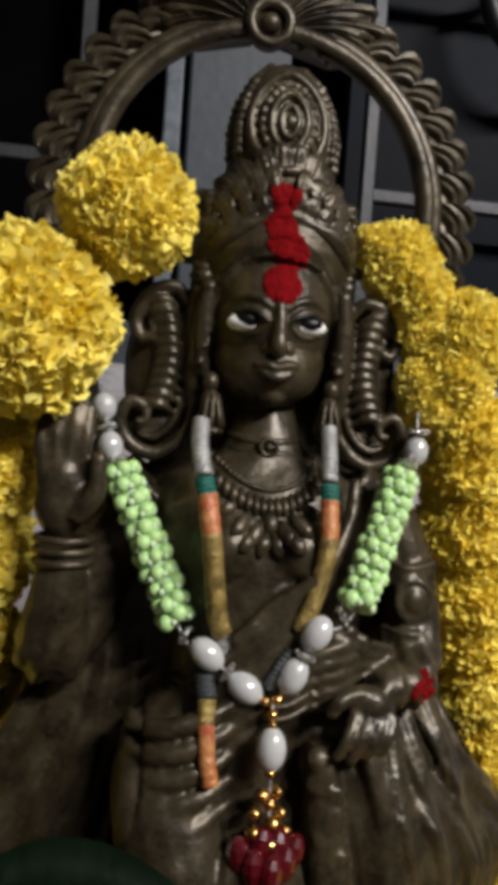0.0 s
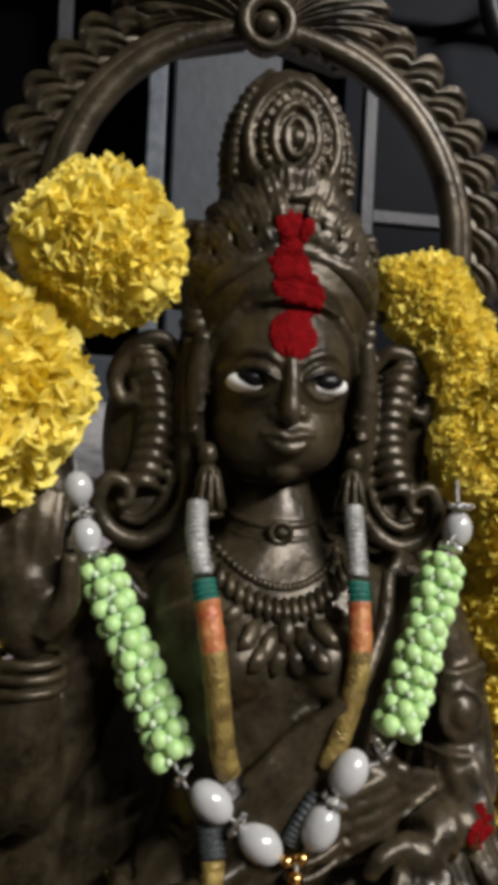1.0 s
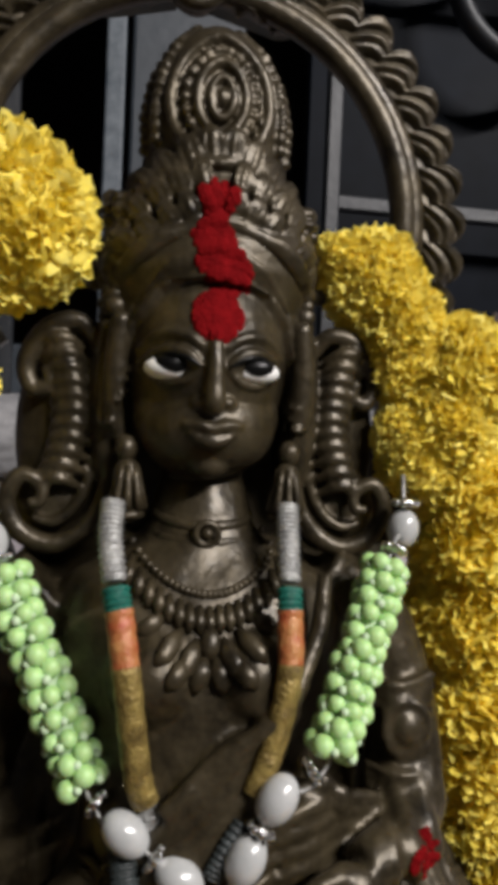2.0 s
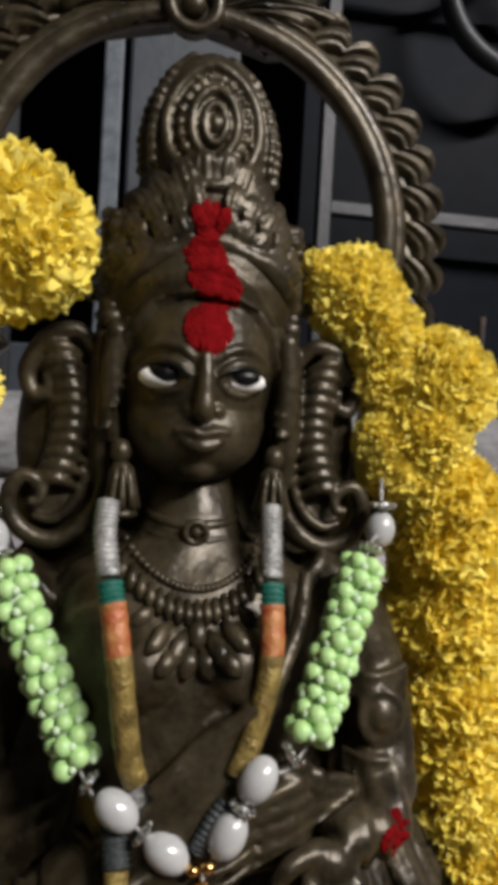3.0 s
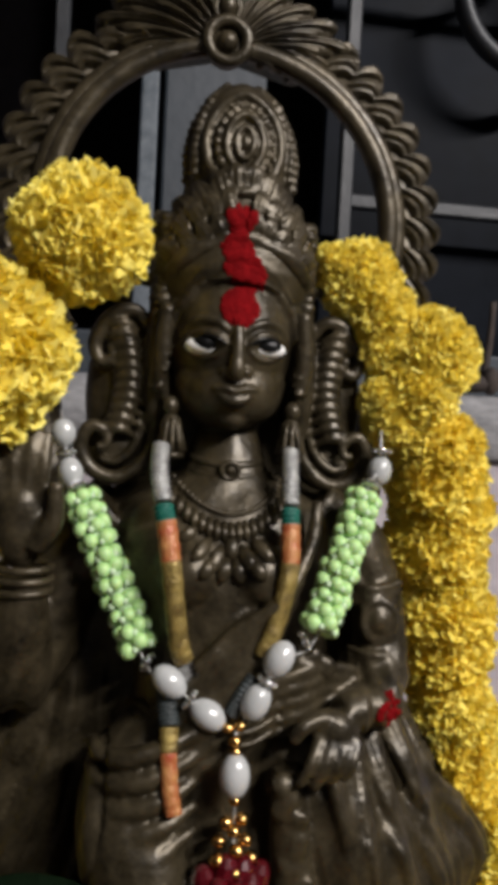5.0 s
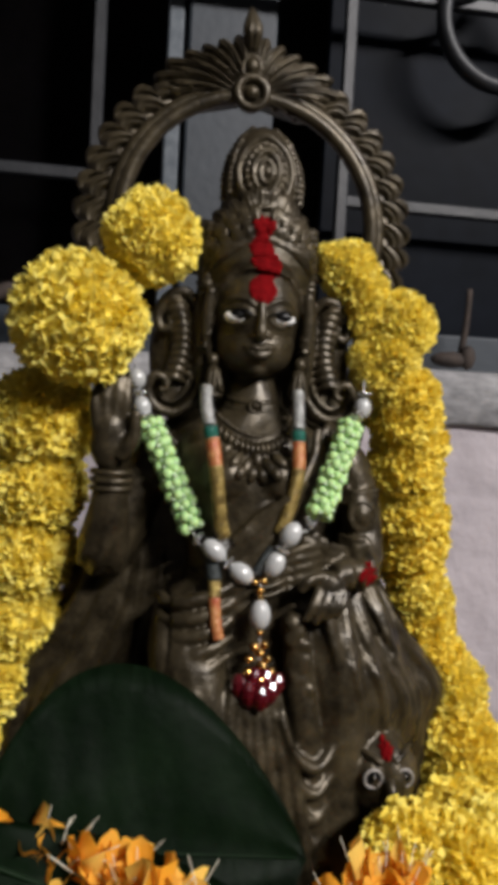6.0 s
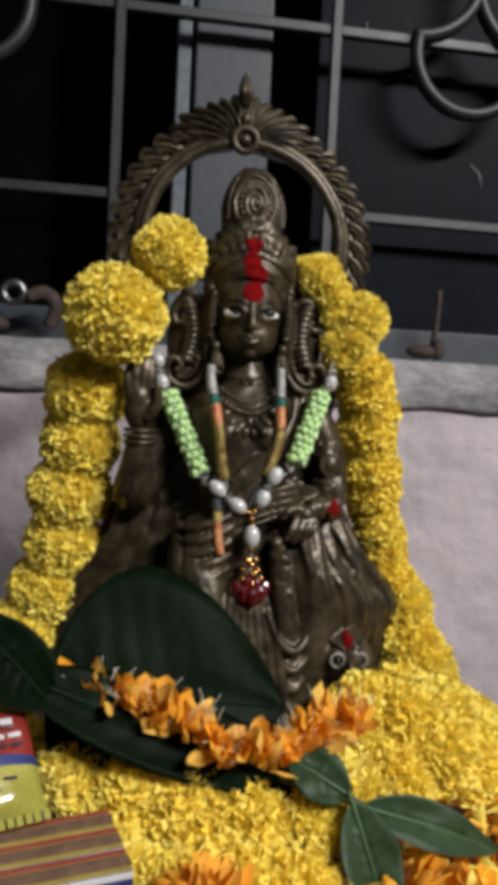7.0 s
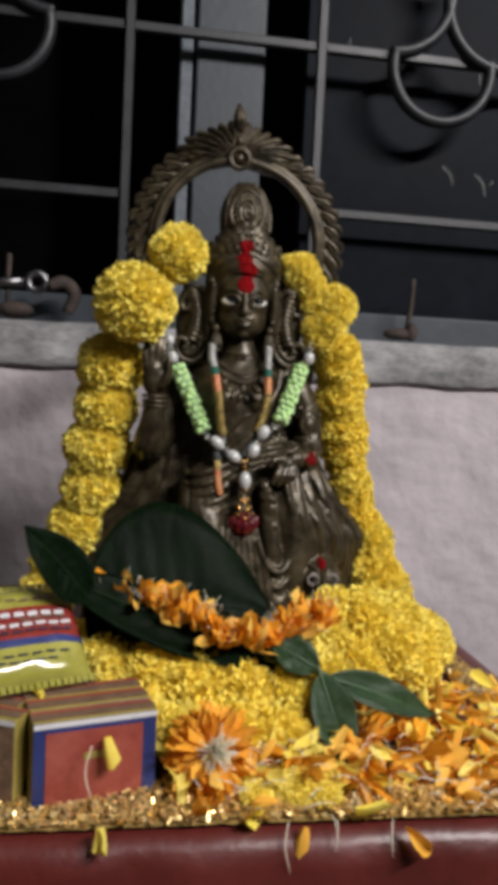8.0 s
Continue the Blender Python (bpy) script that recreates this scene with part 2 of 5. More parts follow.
plain("floor", (-2.0, -2.2, -0.1), (2.0, 2.0, 0.0), M_FLOOR, "grey cement floor of a small veranda", "floor")
# ceiling and next three walls: unseen additions that close the place and hold bounce down
plain("ceiling", (-2.0, -2.2, 2.75), (2.0, 2.0, 2.85), M_CEIL, "added ceiling out of view, grey darkened to cut bounced light", "ceiling")
plain("wall_south", (-2.0, -2.3, 0.0), (2.0, -2.2, 2.75), M_DIM, "added wall out of view, grey darkened to cut bounced light", "wall")
plain("wall_west", (-2.1, -2.2, 0.0), (-2.0, 2.0, 2.75), M_DIM, "added wall out of view, grey darkened to cut bounced light", "wall")
plain("wall_east", (2.0, -2.2, 0.0), (2.1, 2.0, 2.75), M_DIM, "added wall out of view, grey darkened to cut bounced light", "wall")
# back of the unlit room, coloured dark in place of shade
plain("wall_room_back", (-2.0, 1.9, 0.0), (2.0, 2.0, 2.75), M_ROOM, "plaster wall of the unlit room behind the window, its darkness put into the colour", "wall")
plain("wall_north_left", (-2.0, WY, SILL), (-0.60, WY + 0.2, 2.75), M_WALL, "pale pink limewashed wall beside the window", "wall")
plain("wall_north_right", (0.63, WY, SILL), (2.0, WY + 0.2, 2.75), M_WALL, "pale pink limewashed wall beside the window", "wall")
plain("wall_north_top", (-0.60, WY, 2.05), (0.63, WY + 0.2, 2.75), M_WALL, "pale pink limewashed wall over the window", "wall")


def rough_sheet(bm, x0, x1, z0, z1, y, nx, nz, amp, scale, seed):
    """An uneven plaster face towards -y."""
    g = []
    for j in range(nz + 1):
        row = []
        for i in range(nx + 1):
            x, z = x0 + (x1 - x0) * i / nx, z0 + (z1 - z0) * j / nz
            row.append(bm.verts.new((x, y - amp * (noise.fractal((x * scale, seed, z * scale), 0.8, 2.0, 5) + 0.3), z)))
        g.append(row)
    for j in range(nz):
        for i in range(nx):
            bm.faces.new((g[j][i], g[j][i + 1], g[j + 1][i + 1], g[j + 1][i]))
    return g


bm = bmesh.new()
rough_sheet(bm, -0.75, 0.85, 0.3, 0.943, WY, 320, 130, 0.0014, 22, 3.1)
box(bm, (-2.0, WY + 0.004, 0.0), (2.0, WY + 0.2, 0.94))
single("wall_north", bm, M_WALL, (0, WY, 0), "uneven pale pink limewashed plaster wall below the window", "wall", kind="structure", smooth=True)

bm = bmesh.new()
prof = [(WY - 0.004, 0.9425), (WY - 0.006, 0.946), (WY - 0.006, 0.976), (WY - 0.001, 0.9815), (WY + 0.06, SILL + 0.002), (WY + 0.2, SILL + 0.004), (WY + 0.2, 0.9425)]
N = 240
rows = []
for i in range(N + 1):
    x = -0.8 + 1.7 * i / N
    rows.append([bm.verts.new((x, y + 0.002 * noise.noise((x * 30, k * 3.0, 0)), z + 0.0016 * noise.noise((x * 24, k * 2.0, 5)))) for k, (y, z) in enumerate(prof)])
for a, b in zip(rows, rows[1:]):
    for k in range(len(prof)):
        bm.faces.new((a[k], a[(k + 1) % len(prof)], b[(k + 1) % len(prof)], b[k]))
single("window_sill", bm, M_CEMENT, (0, WY, 0.9425), "rough grey cement window sill with chipped whitewash", "window sill", kind="structure")

# window: frame, mullion and dark shutter behind the grille
window = thing("window_1", (0, 0.31, SILL), "blue-grey painted window with one dark shutter closed and one open", "window", kind="structure")
FY = 0.305
bm = bmesh.new()
box(bm, (-0.60, FY, SILL), (0.63, FY + 0.06, 1.012), 0.002)
part("bottom_rail", bm, M_FRAME, window, smooth=False)
for x0, x1 in ((-0.60, -0.55), (0.58, 0.63)):
    bm = bmesh.new()
    box(bm, (x0, FY, 1.012), (x1, FY + 0.06, 2.0), 0.002)
    part("jamb", bm, M_FRAME, window, smooth=False)
bm = bmesh.new()
box(bm, (-0.60, FY, 2.0), (0.63, FY + 0.06, 2.05), 0.002)
part("top_rail", bm, M_FRAME, window, smooth=False)
bm = bmesh.new()
box(bm, (-0.015, FY, 1.012), (0.049, FY + 0.05, 2.0), 0.002)
part("mullion", bm, M_FRAME, window, smooth=False)
bm = bmesh.new()
box(bm, (-0.0295, FY + 0.004, 1.012), (-0.0185, FY + 0.045, 2.0), 0.0015)
part("shutter_edge", bm, M_SPECK, window, "weathered speckled edge strip", smooth=False)
bm = bmesh.new()
box(bm, (0.092, FY + 0.016, 1.010), (0.58, FY + 0.03, 2.0), 0.001)
shutter = part("shutter", bm, M_PANEL, window, "dark glossy shutter panel with fine scratches", smooth=False)
bm = bmesh.new()
box(bm, (0.092, FY + 0.010, 1.012), (0.58, FY + 0.0155, 1.085), 0.001)
part("lower_rail", bm, M_PANEL, shutter, smooth=False)

for pts in (((0.1335, 1.2760), (0.1332, 1.2590)), ((0.2680, 1.2560), (0.2685, 1.2455)), ((0.2350, 1.1640), (0.2440, 1.1560), (0.2470, 1.1450)), ((0.2700, 1.1590), (0.2790, 1.1500), (0.2820, 1.1370)), ((0.2900, 1.1540), (0.2860, 1.1480))):
    bm = bmesh.new()
    stube(bm, [(x, FY + 0.0158, z) for x, z in pts], [0.0004] + [0.0005] * (len(pts) - 2) + [0.0003], 4, n=5)
    part("scratch", bm, M_TH_SILVER, shutter, "pale scratch")

# ---- grille ----
grille = thing("window_grille", (0, GY, SILL), "grey painted iron window grille with scroll rings", "grille")


def bar(pts, r=0.0046, mi=M_IRON):
    bm = bmesh.new()
    tube(bm, pts, r * 1.25, n=4, face=(0.7, -0.7, 0.7))
    bmesh.ops.bevel(bm, geom=list(bm.edges), offset=0.0009, segments=1, affect="EDGES")
    part("bar", bm, mi, grille, smooth=False)


VR, VL, HU, HR, HL = 0.0974, -0.0757, 1.2484, 1.1002, 1.1017
MID = (VR + VL) / 2
bar([(VR + 0.0012, GY, 2.0), (VR, GY, SILL)])
bar([(VL, GY, 2.0), (VL, GY, SILL)])
bar([(-0.59, GY + 0.004, HU), (0.62, GY + 0.004, HU)])
bar([(VR, GY + 0.004, HR), (0.62, GY + 0.004, HR)])
bar([(VL, GY + 0.004, HL), (-0.59, GY + 0.004, HL)])
for x in (VL - 0.31, VR + 0.31):
    bar([(x, GY, 2.0), (x, GY, SILL)])
bar([(-0.59, GY + 0.004, 1.70), (0.62, GY + 0.004, 1.70)])


def scroll(c, r, a0, a1):
    bm = bmesh.new()
    pts = ring_pts((c[0], GY - 0.002, c[1]), r, r, a0, a1, 40)
    tube(bm, pts, 0.0056, n=8, flat=1.3)
    part("scroll", bm, M_IRON, grille)


for s in (1, -1):
    def sx(x):
        return MID + s * (x - MID)

    def arc(c, r, a0, a1):
        scroll((sx(c[0]), c[1]), r, *((a0, a1) if s > 0 else (180 - a0, 180 - a1)))
    arc((0.2130, 1.2385), 0.0475, 165, 375)
    arc((0.1630, 1.3060), 0.0560, -90, 40)
    arc((0.2720, 1.3000), 0.0560, 140, 300)

# ---- window stays and bolts ----
bm = bmesh.new()
stube(bm, [(0.1965, 0.276, 1.043), (0.196, 0.277, 1.02), (0.194, 0.279, 0.995)], [0.0022, 0.0024, 0.003], 4, n=8)
ball(bm, (0.186, 0.277, 0.991), (0.016, 0.008, 0.006), 12, 8)
ball(bm, (0.197, 0.274, 0.993), (0.006, 0.006, 0.009), 10, 8)
single("window_bolt", bm, M_RUST, (0.194, 0.279, 0.985), "rusty iron window bolt standing on the sill", "bolt")
stay = thing("window_stay", (-0.14, 0.27, 0.985), "grey steel window stay arm with an eyelet", "window stay")
bm = bmesh.new()
stube(bm, [(-0.32, 0.275, 1.005), (-0.23, 0.272, 1.011), (-0.158, 0.27, 1.016)], 0.0042, 4, n=8, flat=0.6)
part("arm", bm, M_STEEL, stay)
bm = bmesh.new()
tube(bm, ring_pts((-0.1475, 0.268, 1.0165), 0.0075, 0.0075, 0, 360, 20), 0.0032, n=8, cap=False)
part("eyelet", bm, M_STEEL, stay)
bm = bmesh.new()
stube(bm, [(-0.138, 0.272, 1.014), (-0.125, 0.274, 1.018), (-0.116, 0.276, 1.008), (-0.122, 0.277, 0.992)], [0.005, 0.006, 0.006, 0.005], 5, n=8)
part("hook", bm, M_RUST, stay, "rusty hook")
bm = bmesh.new()
tube(bm, [(-0.172, 0.274, 1.04), (-0.174, 0.276, 0.985)], 0.0022, n=8)
part("pin", bm, M_RUST, stay)
bm = bmesh.new()
ball(bm, (-0.166, 0.274, 0.992), (0.016, 0.009, 0.007), 12, 8)
part("foot", bm, M_RUST, stay)

# ---- stool with red cloth ----
TOP = 0.762
X0, X1, Y0, Y1 = -0.225, 0.176, -0.150, 0.225
stool = thing("stool", (-0.02, 0.03, 0.0), "low dark wooden stool under a red cloth", "stool")
bm = bmesh.new()
box(bm, (X0 + 0.006, Y0 + 0.006, TOP - 0.027), (X1 - 0.006, Y1 - 0.006, TOP - 0.003), 0.003)
part("stool_top", bm, M_WOOD, stool, smooth=False)
for x in (X0 + 0.035, X1 - 0.035):
    for y in (Y0 + 0.035, Y1 - 0.035):
        bm = bmesh.new()
        box(bm, (x - 0.018, y - 0.018, 0.0), (x + 0.018, y + 0.018, TOP - 0.027), 0.002)
        part("leg", bm, M_WOOD, stool, smooth=False)


def drape(bm, drop, nx=90, ny=84):
    """Cloth over the stool: flat top, rounded edge, hanging skirt with waves."""
    cx, cy, hx, hy = (X0 + X1) / 2, (Y0 + Y1) / 2, (X1 - X0) / 2, (Y1 - Y0) / 2
    per = []
    r = 0.018
    for i in range(260):
        a = 2 * math.pi * i / 260
        c, s = math.cos(a), math.sin(a)
        k = 1 / max(abs(c) / hx, abs(s) / hy)
        x, y = c * k, s * k
        per.append((max(-hx, min(hx, x)), max(-hy, min(hy, y)), a))
    rings = []
    prof = [(-0.14, 0), (-0.10, 0), (-0.06, 0), (-0.03, 0), (-0.010, -0.0004), (-0.004, -0.0018), (0, -0.006), (0.002, -0.014), (0.003, -0.03), (0.006, -0.07), (0.010, -0.13), (0.013, -drop)]
    for off, dz in prof:
        ring = []
        for x, y, a in per:
            d = Vector((x, y)).normalized()
            nrm = Vector((1 if x > 0 else -1, 0)) if abs(abs(x) - hx) < 1e-6 else Vector((0, 1 if y > 0 else -1))
            w = min(1, max(0, -dz) / 0.1)
            wave = (0.006 * math.sin(a * 23) + 0.005 * noise.noise((a * 9, 0, 2))) * w
            o = nrm * (off + wave) if off > -0.02 else d * off
            ring.append(bm.verts.new((cx + x + o.x, cy + y + o.y, TOP + dz + 0.0012 * noise.noise((x * 60, y * 60, 1)) * (1 if dz == 0 else 0.3))))
        rings.append(ring)
    for a, b in zip(rings, rings[1:]):
        for k in range(len(a)):
            bm.faces.new((a[k], a[(k + 1) % len(a)], b[(k + 1) % len(a)], b[k]))
    bm.faces.new(rings[0])


cloth = thing("table_cloth", ((X0 + X1) / 2, (Y0 + Y1) / 2, TOP), "dark red satin cloth with a gold sequin border, over the stool", "cloth")
bm = bmesh.new()
drape(bm, 0.24)
part("cloth", bm, M_CLOTH, cloth)
rng = random.Random(5)
# gold lace border: a woven strip with sequins and bugle beads on it
STRIPS = [((X0 + 0.012, Y0 + 0.006), (X1 - 0.022, Y0 + 0.036)), ((X1 - 0.040, Y0 + 0.036), (X1 - 0.022, Y1 - 0.03)), ((X0 + 0.012, Y0 + 0.036), (X0 + 0.04, Y1 - 0.03))]
for (ax, ay), (bx, by) in STRIPS:
    bm = bmesh.new()
    nx, ny = max(2, int((bx - ax) / 0.004)), max(2, int((by - ay) / 0.004))
    g = [[bm.verts.new((ax + (bx - ax) * i / nx, ay + (by - ay) * j / ny, TOP + 0.0016 + 0.0008 * noise.noise((i * 1.7, j * 1.7, 0)))) for i in range(nx + 1)] for j in range(ny + 1)]
    for j in range(ny):
        for i in range(nx):
            bm.faces.new((g[j][i], g[j][i + 1], g[j + 1][i + 1], g[j + 1][i]))
    strip = part("border", bm, M_TRIM, cloth, "gold lace border")
    bm = bmesh.new()
    n = int((bx - ax) * (by - ay) / 0.0000028)
    for _ in range(n):
        c = Vector((rng.uniform(ax, bx), rng.uniform(ay, by), TOP + 0.0030 + rng.uniform(0, 0.0012)))
        m = Matrix.Translation(c) @ Euler((rng.gauss(0.25, 0.35), rng.gauss(0.1, 0.35), rng.uniform(0, 6.3))).to_matrix().to_4x4()
        if rng.random() < 0.7:
            q = rng.uniform(0.0010, 0.0015)
            bm.faces.new([bm.verts.new(m @ Vector((q * math.cos(k * 0.8976), q * math.sin(k * 0.8976), 0))) for k in range(7)])
        else:
            d = m.to_3x3() @ Vector((0.0018, 0, 0))
            tube(bm, [c - d, c + d], 0.0006, n=5)
    tagged(part("sequin_work", bm, M_SEQUIN, strip, "gold sequins and bugle beads", smooth=False), kind="stuff")

# ---- statue: one mesh ----
core = bmesh.new()
# base and skirt
ball(core, (0.0, 0.015, 0.785), (0.078, 0.045, 0.024), 32, 12)


def loft(bm, sections, n=56, folds=0.0, count=20, phase=0.0):
    """Closed body from sections: z, centre x, centre y, half width, half depth."""
    rows = [tuple(v) for v in spline(sections, 5)]
    rings = []
    for z, cx, cy, hw, hd in rows:
        ring = []
        for k in range(n):
            a = 2 * math.pi * k / n
            f = 1 + folds * math.sin(count * a + phase + 9 * noise.noise((math.cos(a) * 2, math.sin(a) * 2, z * 14))) * min(1, max(0, (0.91 - z) / 0.05))
            ring.append(bm.verts.new((cx + hw * math.cos(a) * f, cy + hd * math.sin(a) * f, z)))
        rings.append(ring)
    for a, b in zip(rings, rings[1:]):
        for k in range(n):
            bm.faces.new((a[k], a[(k + 1) % n], b[(k + 1) % n], b[k]))
    bm.faces.new(rings[0][::-1])
    bm.faces.new(rings[-1])


# cape behind, spreading to both sides
loft(core, [(0.770, -0.004, 0.030, 0.068, 0.020), (0.812, -0.004, 0.030, 0.073, 0.019), (0.831, -0.0045, 0.030, 0.0785, 0.018), (0.843, -0.004, 0.030, 0.0835, 0.017), (0.850, -0.0015, 0.030, 0.0810, 0.017), (0.863, -0.003, 0.030, 0.0710, 0.017), (0.880, -0.003, 0.030, 0.0610, 0.017), (0.900, -0.003, 0.029, 0.0530, 0.017), (0.920, -0.002, 0.029, 0.0480, 0.016), (0.937, 0.002, 0.029, 0.040, 0.014), (0.948, 0.002, 0.028, 0.022, 0.011)], 160, 0.045, 22)
# body and skirt
loft(core, [(0.770, 0.012, 0.012, 0.036, 0.038), (0.800, 0.010, 0.010, 0.034, 0.032), (0.830, 0.006, 0.011, 0.031, 0.026), (0.855, 0.002, 0.012, 0.029, 0.022), (0.875, -0.001, 0.012, 0.025, 0.019), (0.893, -0.001, 0.009, 0.0205, 0.017), (0.910, -0.0005, 0.010, 0.0225, 0.017), (0.928, 0.000, 0.011, 0.0275, 0.0165), (0.940, 0.000, 0.014, 0.026, 0.014), (0.949, 0.000, 0.016, 0.012, 0.011), (0.960, 0.000, 0.018, 0.0085, 0.0085)], 120, 0.012, 20, 1.0)
# bust
for sx_ in (-1, 1):
    ball(core, (sx_ * 0.0088 - 0.0005, 0.0005, 0.9255), (0.0090, 0.0096, 0.0092), 20, 12)
# thighs and shins under the skirt: one knee drawn aside
stube(core, [(-0.010, 0.009, 0.884), (-0.021, 0.000, 0.870), (-0.016, -0.009, 0.850), (-0.005, -0.012, 0.820), (0.000, -0.014, 0.79)], [0.013, 0.0135, 0.0120, 0.011, 0.011], 6, n=16)
stube(core, [(0.014, 0.010, 0.882), (0.027, 0.001, 0.868), (0.031, -0.004, 0.845), (0.029, -0.008, 0.79)], [0.013, 0.0145, 0.0135, 0.013], 6, n=16)
# shoulders and arms
stube(core, [(-0.026, 0.018, 0.938), (-0.038, 0.020, 0.925), (-0.047, 0.016, 0.903), (-0.0505, 0.008, 0.898), (-0.0490, 0.003, 0.910), (-0.0482, 0.001, 0.924)], [0.011, 0.0115, 0.011, 0.0095, 0.0075, 0.0058], 6, n=16)
stube(core, [(0.024, 0.018, 0.941), (0.036, 0.017, 0.930), (0.0420, 0.013, 0.914), (0.0420, 0.007, 0.900), (0.0390, -0.001, 0.8945), (0.0320, -0.007, 0.8945), (0.0275, -0.0095, 0.8940)], [0.009, 0.0092, 0.0078, 0.0076, 0.0066, 0.0052, 0.0044], 6, n=16)
# raised open hand
ball(core, (-0.0495, 0.0, 0.9365), (0.0066, 0.0046, 0.0110), 16, 12)
for dx, top, r in ((-0.0052, 0.9560, 0.0018), (-0.0018, 0.9605, 0.0021), (0.0017, 0.9612, 0.0021), (0.0048, 0.9575, 0.0019)):
    stube(core, [(-0.0495 + dx * 0.8, -0.0005, 0.940), (-0.0494 + dx, -0.001, (0.942 + top) / 2), (-0.0490 + dx, 0.001, top)], [0.0025, r * 1.05, r * 0.8], 4, n=8)
stube(core, [(-0.0455, -0.002, 0.931), (-0.0415, -0.004, 0.938), (-0.0412, -0.0045, 0.9465)], [0.0032, 0.0025, 0.0018], 4, n=8)
# lowered hand on the knee, fingers pointing down
ball(core, (0.0258, -0.0120, 0.8910), (0.0070, 0.0040, 0.0050), 16, 12, Matrix.Rotation(0.7, 4, "Y"))
for k in range(4):
    stube(core, [(0.0215 + k * 0.0031, -0.0140, 0.8905 - 0.0002 * k), (0.0188 + k * 0.0033, -0.0172, 0.8855), (0.0165 + k * 0.0034, -0.0165, 0.8795 + 0.0010 * abs(k - 1))], [0.0018, 0.0015, 0.0011], 4, n=8)
stube(core, [(0.0225, -0.0130, 0.8950), (0.0175, -0.0150, 0.8935), (0.0150, -0.0150, 0.8900)], [0.0023, 0.0020, 0.0014], 4, n=8)
# stream of coins that falls from the hand
crng = random.Random(4)
for k in range(22):
    u = k / 21
    ball(core, (0.0145 + 0.0085 * u + crng.uniform(-0.0022, 0.0022), -0.0140 - 0.004 * u, 0.8800 - 0.062 * u), (0.0032, 0.0016, 0.0030), 10, 6, Matrix.Rotation(crng.uniform(-0.6, 0.6), 4, "X"))
stube(core, [(0.0150, -0.010, 0.882), (0.0165, -0.012, 0.86), (0.020, -0.014, 0.835), (0.024, -0.015, 0.80)], [0.0035, 0.005, 0.006, 0.007], 6, n=12)
# armlet flower
for r_, t_ in ((0.0052, 0.0012), (0.0028, 0.0010)):
    tube(core, ring_pts((0.0400, 0.0035, 0.9135), r_ * 0.85, r_, 0, 360, 20), t_, n=8, cap=False)
ball(core, (0.0400, 0.0040, 0.9135), (0.0034, 0.0030, 0.0040), 14, 10)
for k in range(3):
    stube(core, [(0.0310, 0.0085, 0.9225 - 0.0022 * k), (0.0385, 0.0040, 0.9215 - 0.0024 * k), (0.0470, 0.0080, 0.9225 - 0.0024 * k)], 0.0010, 5, n=8)
    stube(core, [(0.0325, 0.0060, 0.9060 - 0.0020 * k), (0.0395, 0.0010, 0.9050 - 0.0022 * k), (0.0480, 0.0060, 0.9055 - 0.0022 * k)], 0.0009, 5, n=8)
# sash gathered at the waist
for k in range(5):
    stube(core, [(0.0080, -0.0070, 0.9000 - 0.0030 * k), (0.0170, -0.0062, 0.9030 - 0.0034 * k), (0.0250, -0.0025, 0.9035 - 0.0028 * k), (0.0340, 0.0010, 0.9015 - 0.0020 * k)], [0.0010, 0.0015, 0.0016, 0.0011], 5, n=8)
for x, z in ((0.0215, 0.9060), (0.0250, 0.9035), (0.0180, 0.9050)):
    ball(core, (x, -0.0035, z), (0.0024, 0.0020, 0.0030), 12, 8)
# owl at the hem
ball(core, (0.0475, -0.008, 0.825), (0.0145, 0.014, 0.015), 20, 14)
ball(core, (0.0475, -0.003, 0.800), (0.016, 0.016, 0.026), 20, 14)
# cape folds: long soft ridges that fan out
frng = random.Random(11)
for k in range(9):
    u = k / 8
    j = frng.uniform(-0.0015, 0.0015)
    stube(core, [(-0.0535 + 0.022 * u, 0.0170, 0.908), (-0.0575 + 0.028 * u + j, 0.0150, 0.884), (-0.0690 + 0.038 * u - j, 0.0140 + 0.006 * (1 - u) ** 2, 0.860), (-0.0850 + 0.050 * u, 0.0130 + 0.014 * (1 - u) ** 2, 0.838), (-0.0810 + 0.048 * u, 0.012 + 0.012 * (1 - u), 0.79)], [0.0016, 0.0022, 0.0026 + 0.0008 * (k % 2), 0.0034 + 0.001 * (k % 2), 0.0036], 6, n=10)
for k in range(11):
    u = k / 10
    j = frng.uniform(-0.0012, 0.0012)
    back = 0.020 * u * u
    stube(core, [(0.0230 + 0.026 * u, -0.0100 + 0.018 * u, 0.888), (0.0270 + 0.030 * u + j, -0.0135 + 0.018 * u, 0.872), (0.0320 + 0.040 * u - j, -0.0140 + 0.012 * u + back, 0.857), (0.0340 + 0.0455 * u, -0.0130 + 0.012 * u + back, 0.8455), (0.0330 + 0.042 * u, -0.0120 + 0.012 * u + back, 0.826), (0.032 + 0.038 * u, -0.010 + 0.012 * u + back, 0.79)], [0.0012, 0.0018, 0.0022 + 0.0009 * (k % 2), 0.0030, 0.0034, 0.004], 6, n=10)
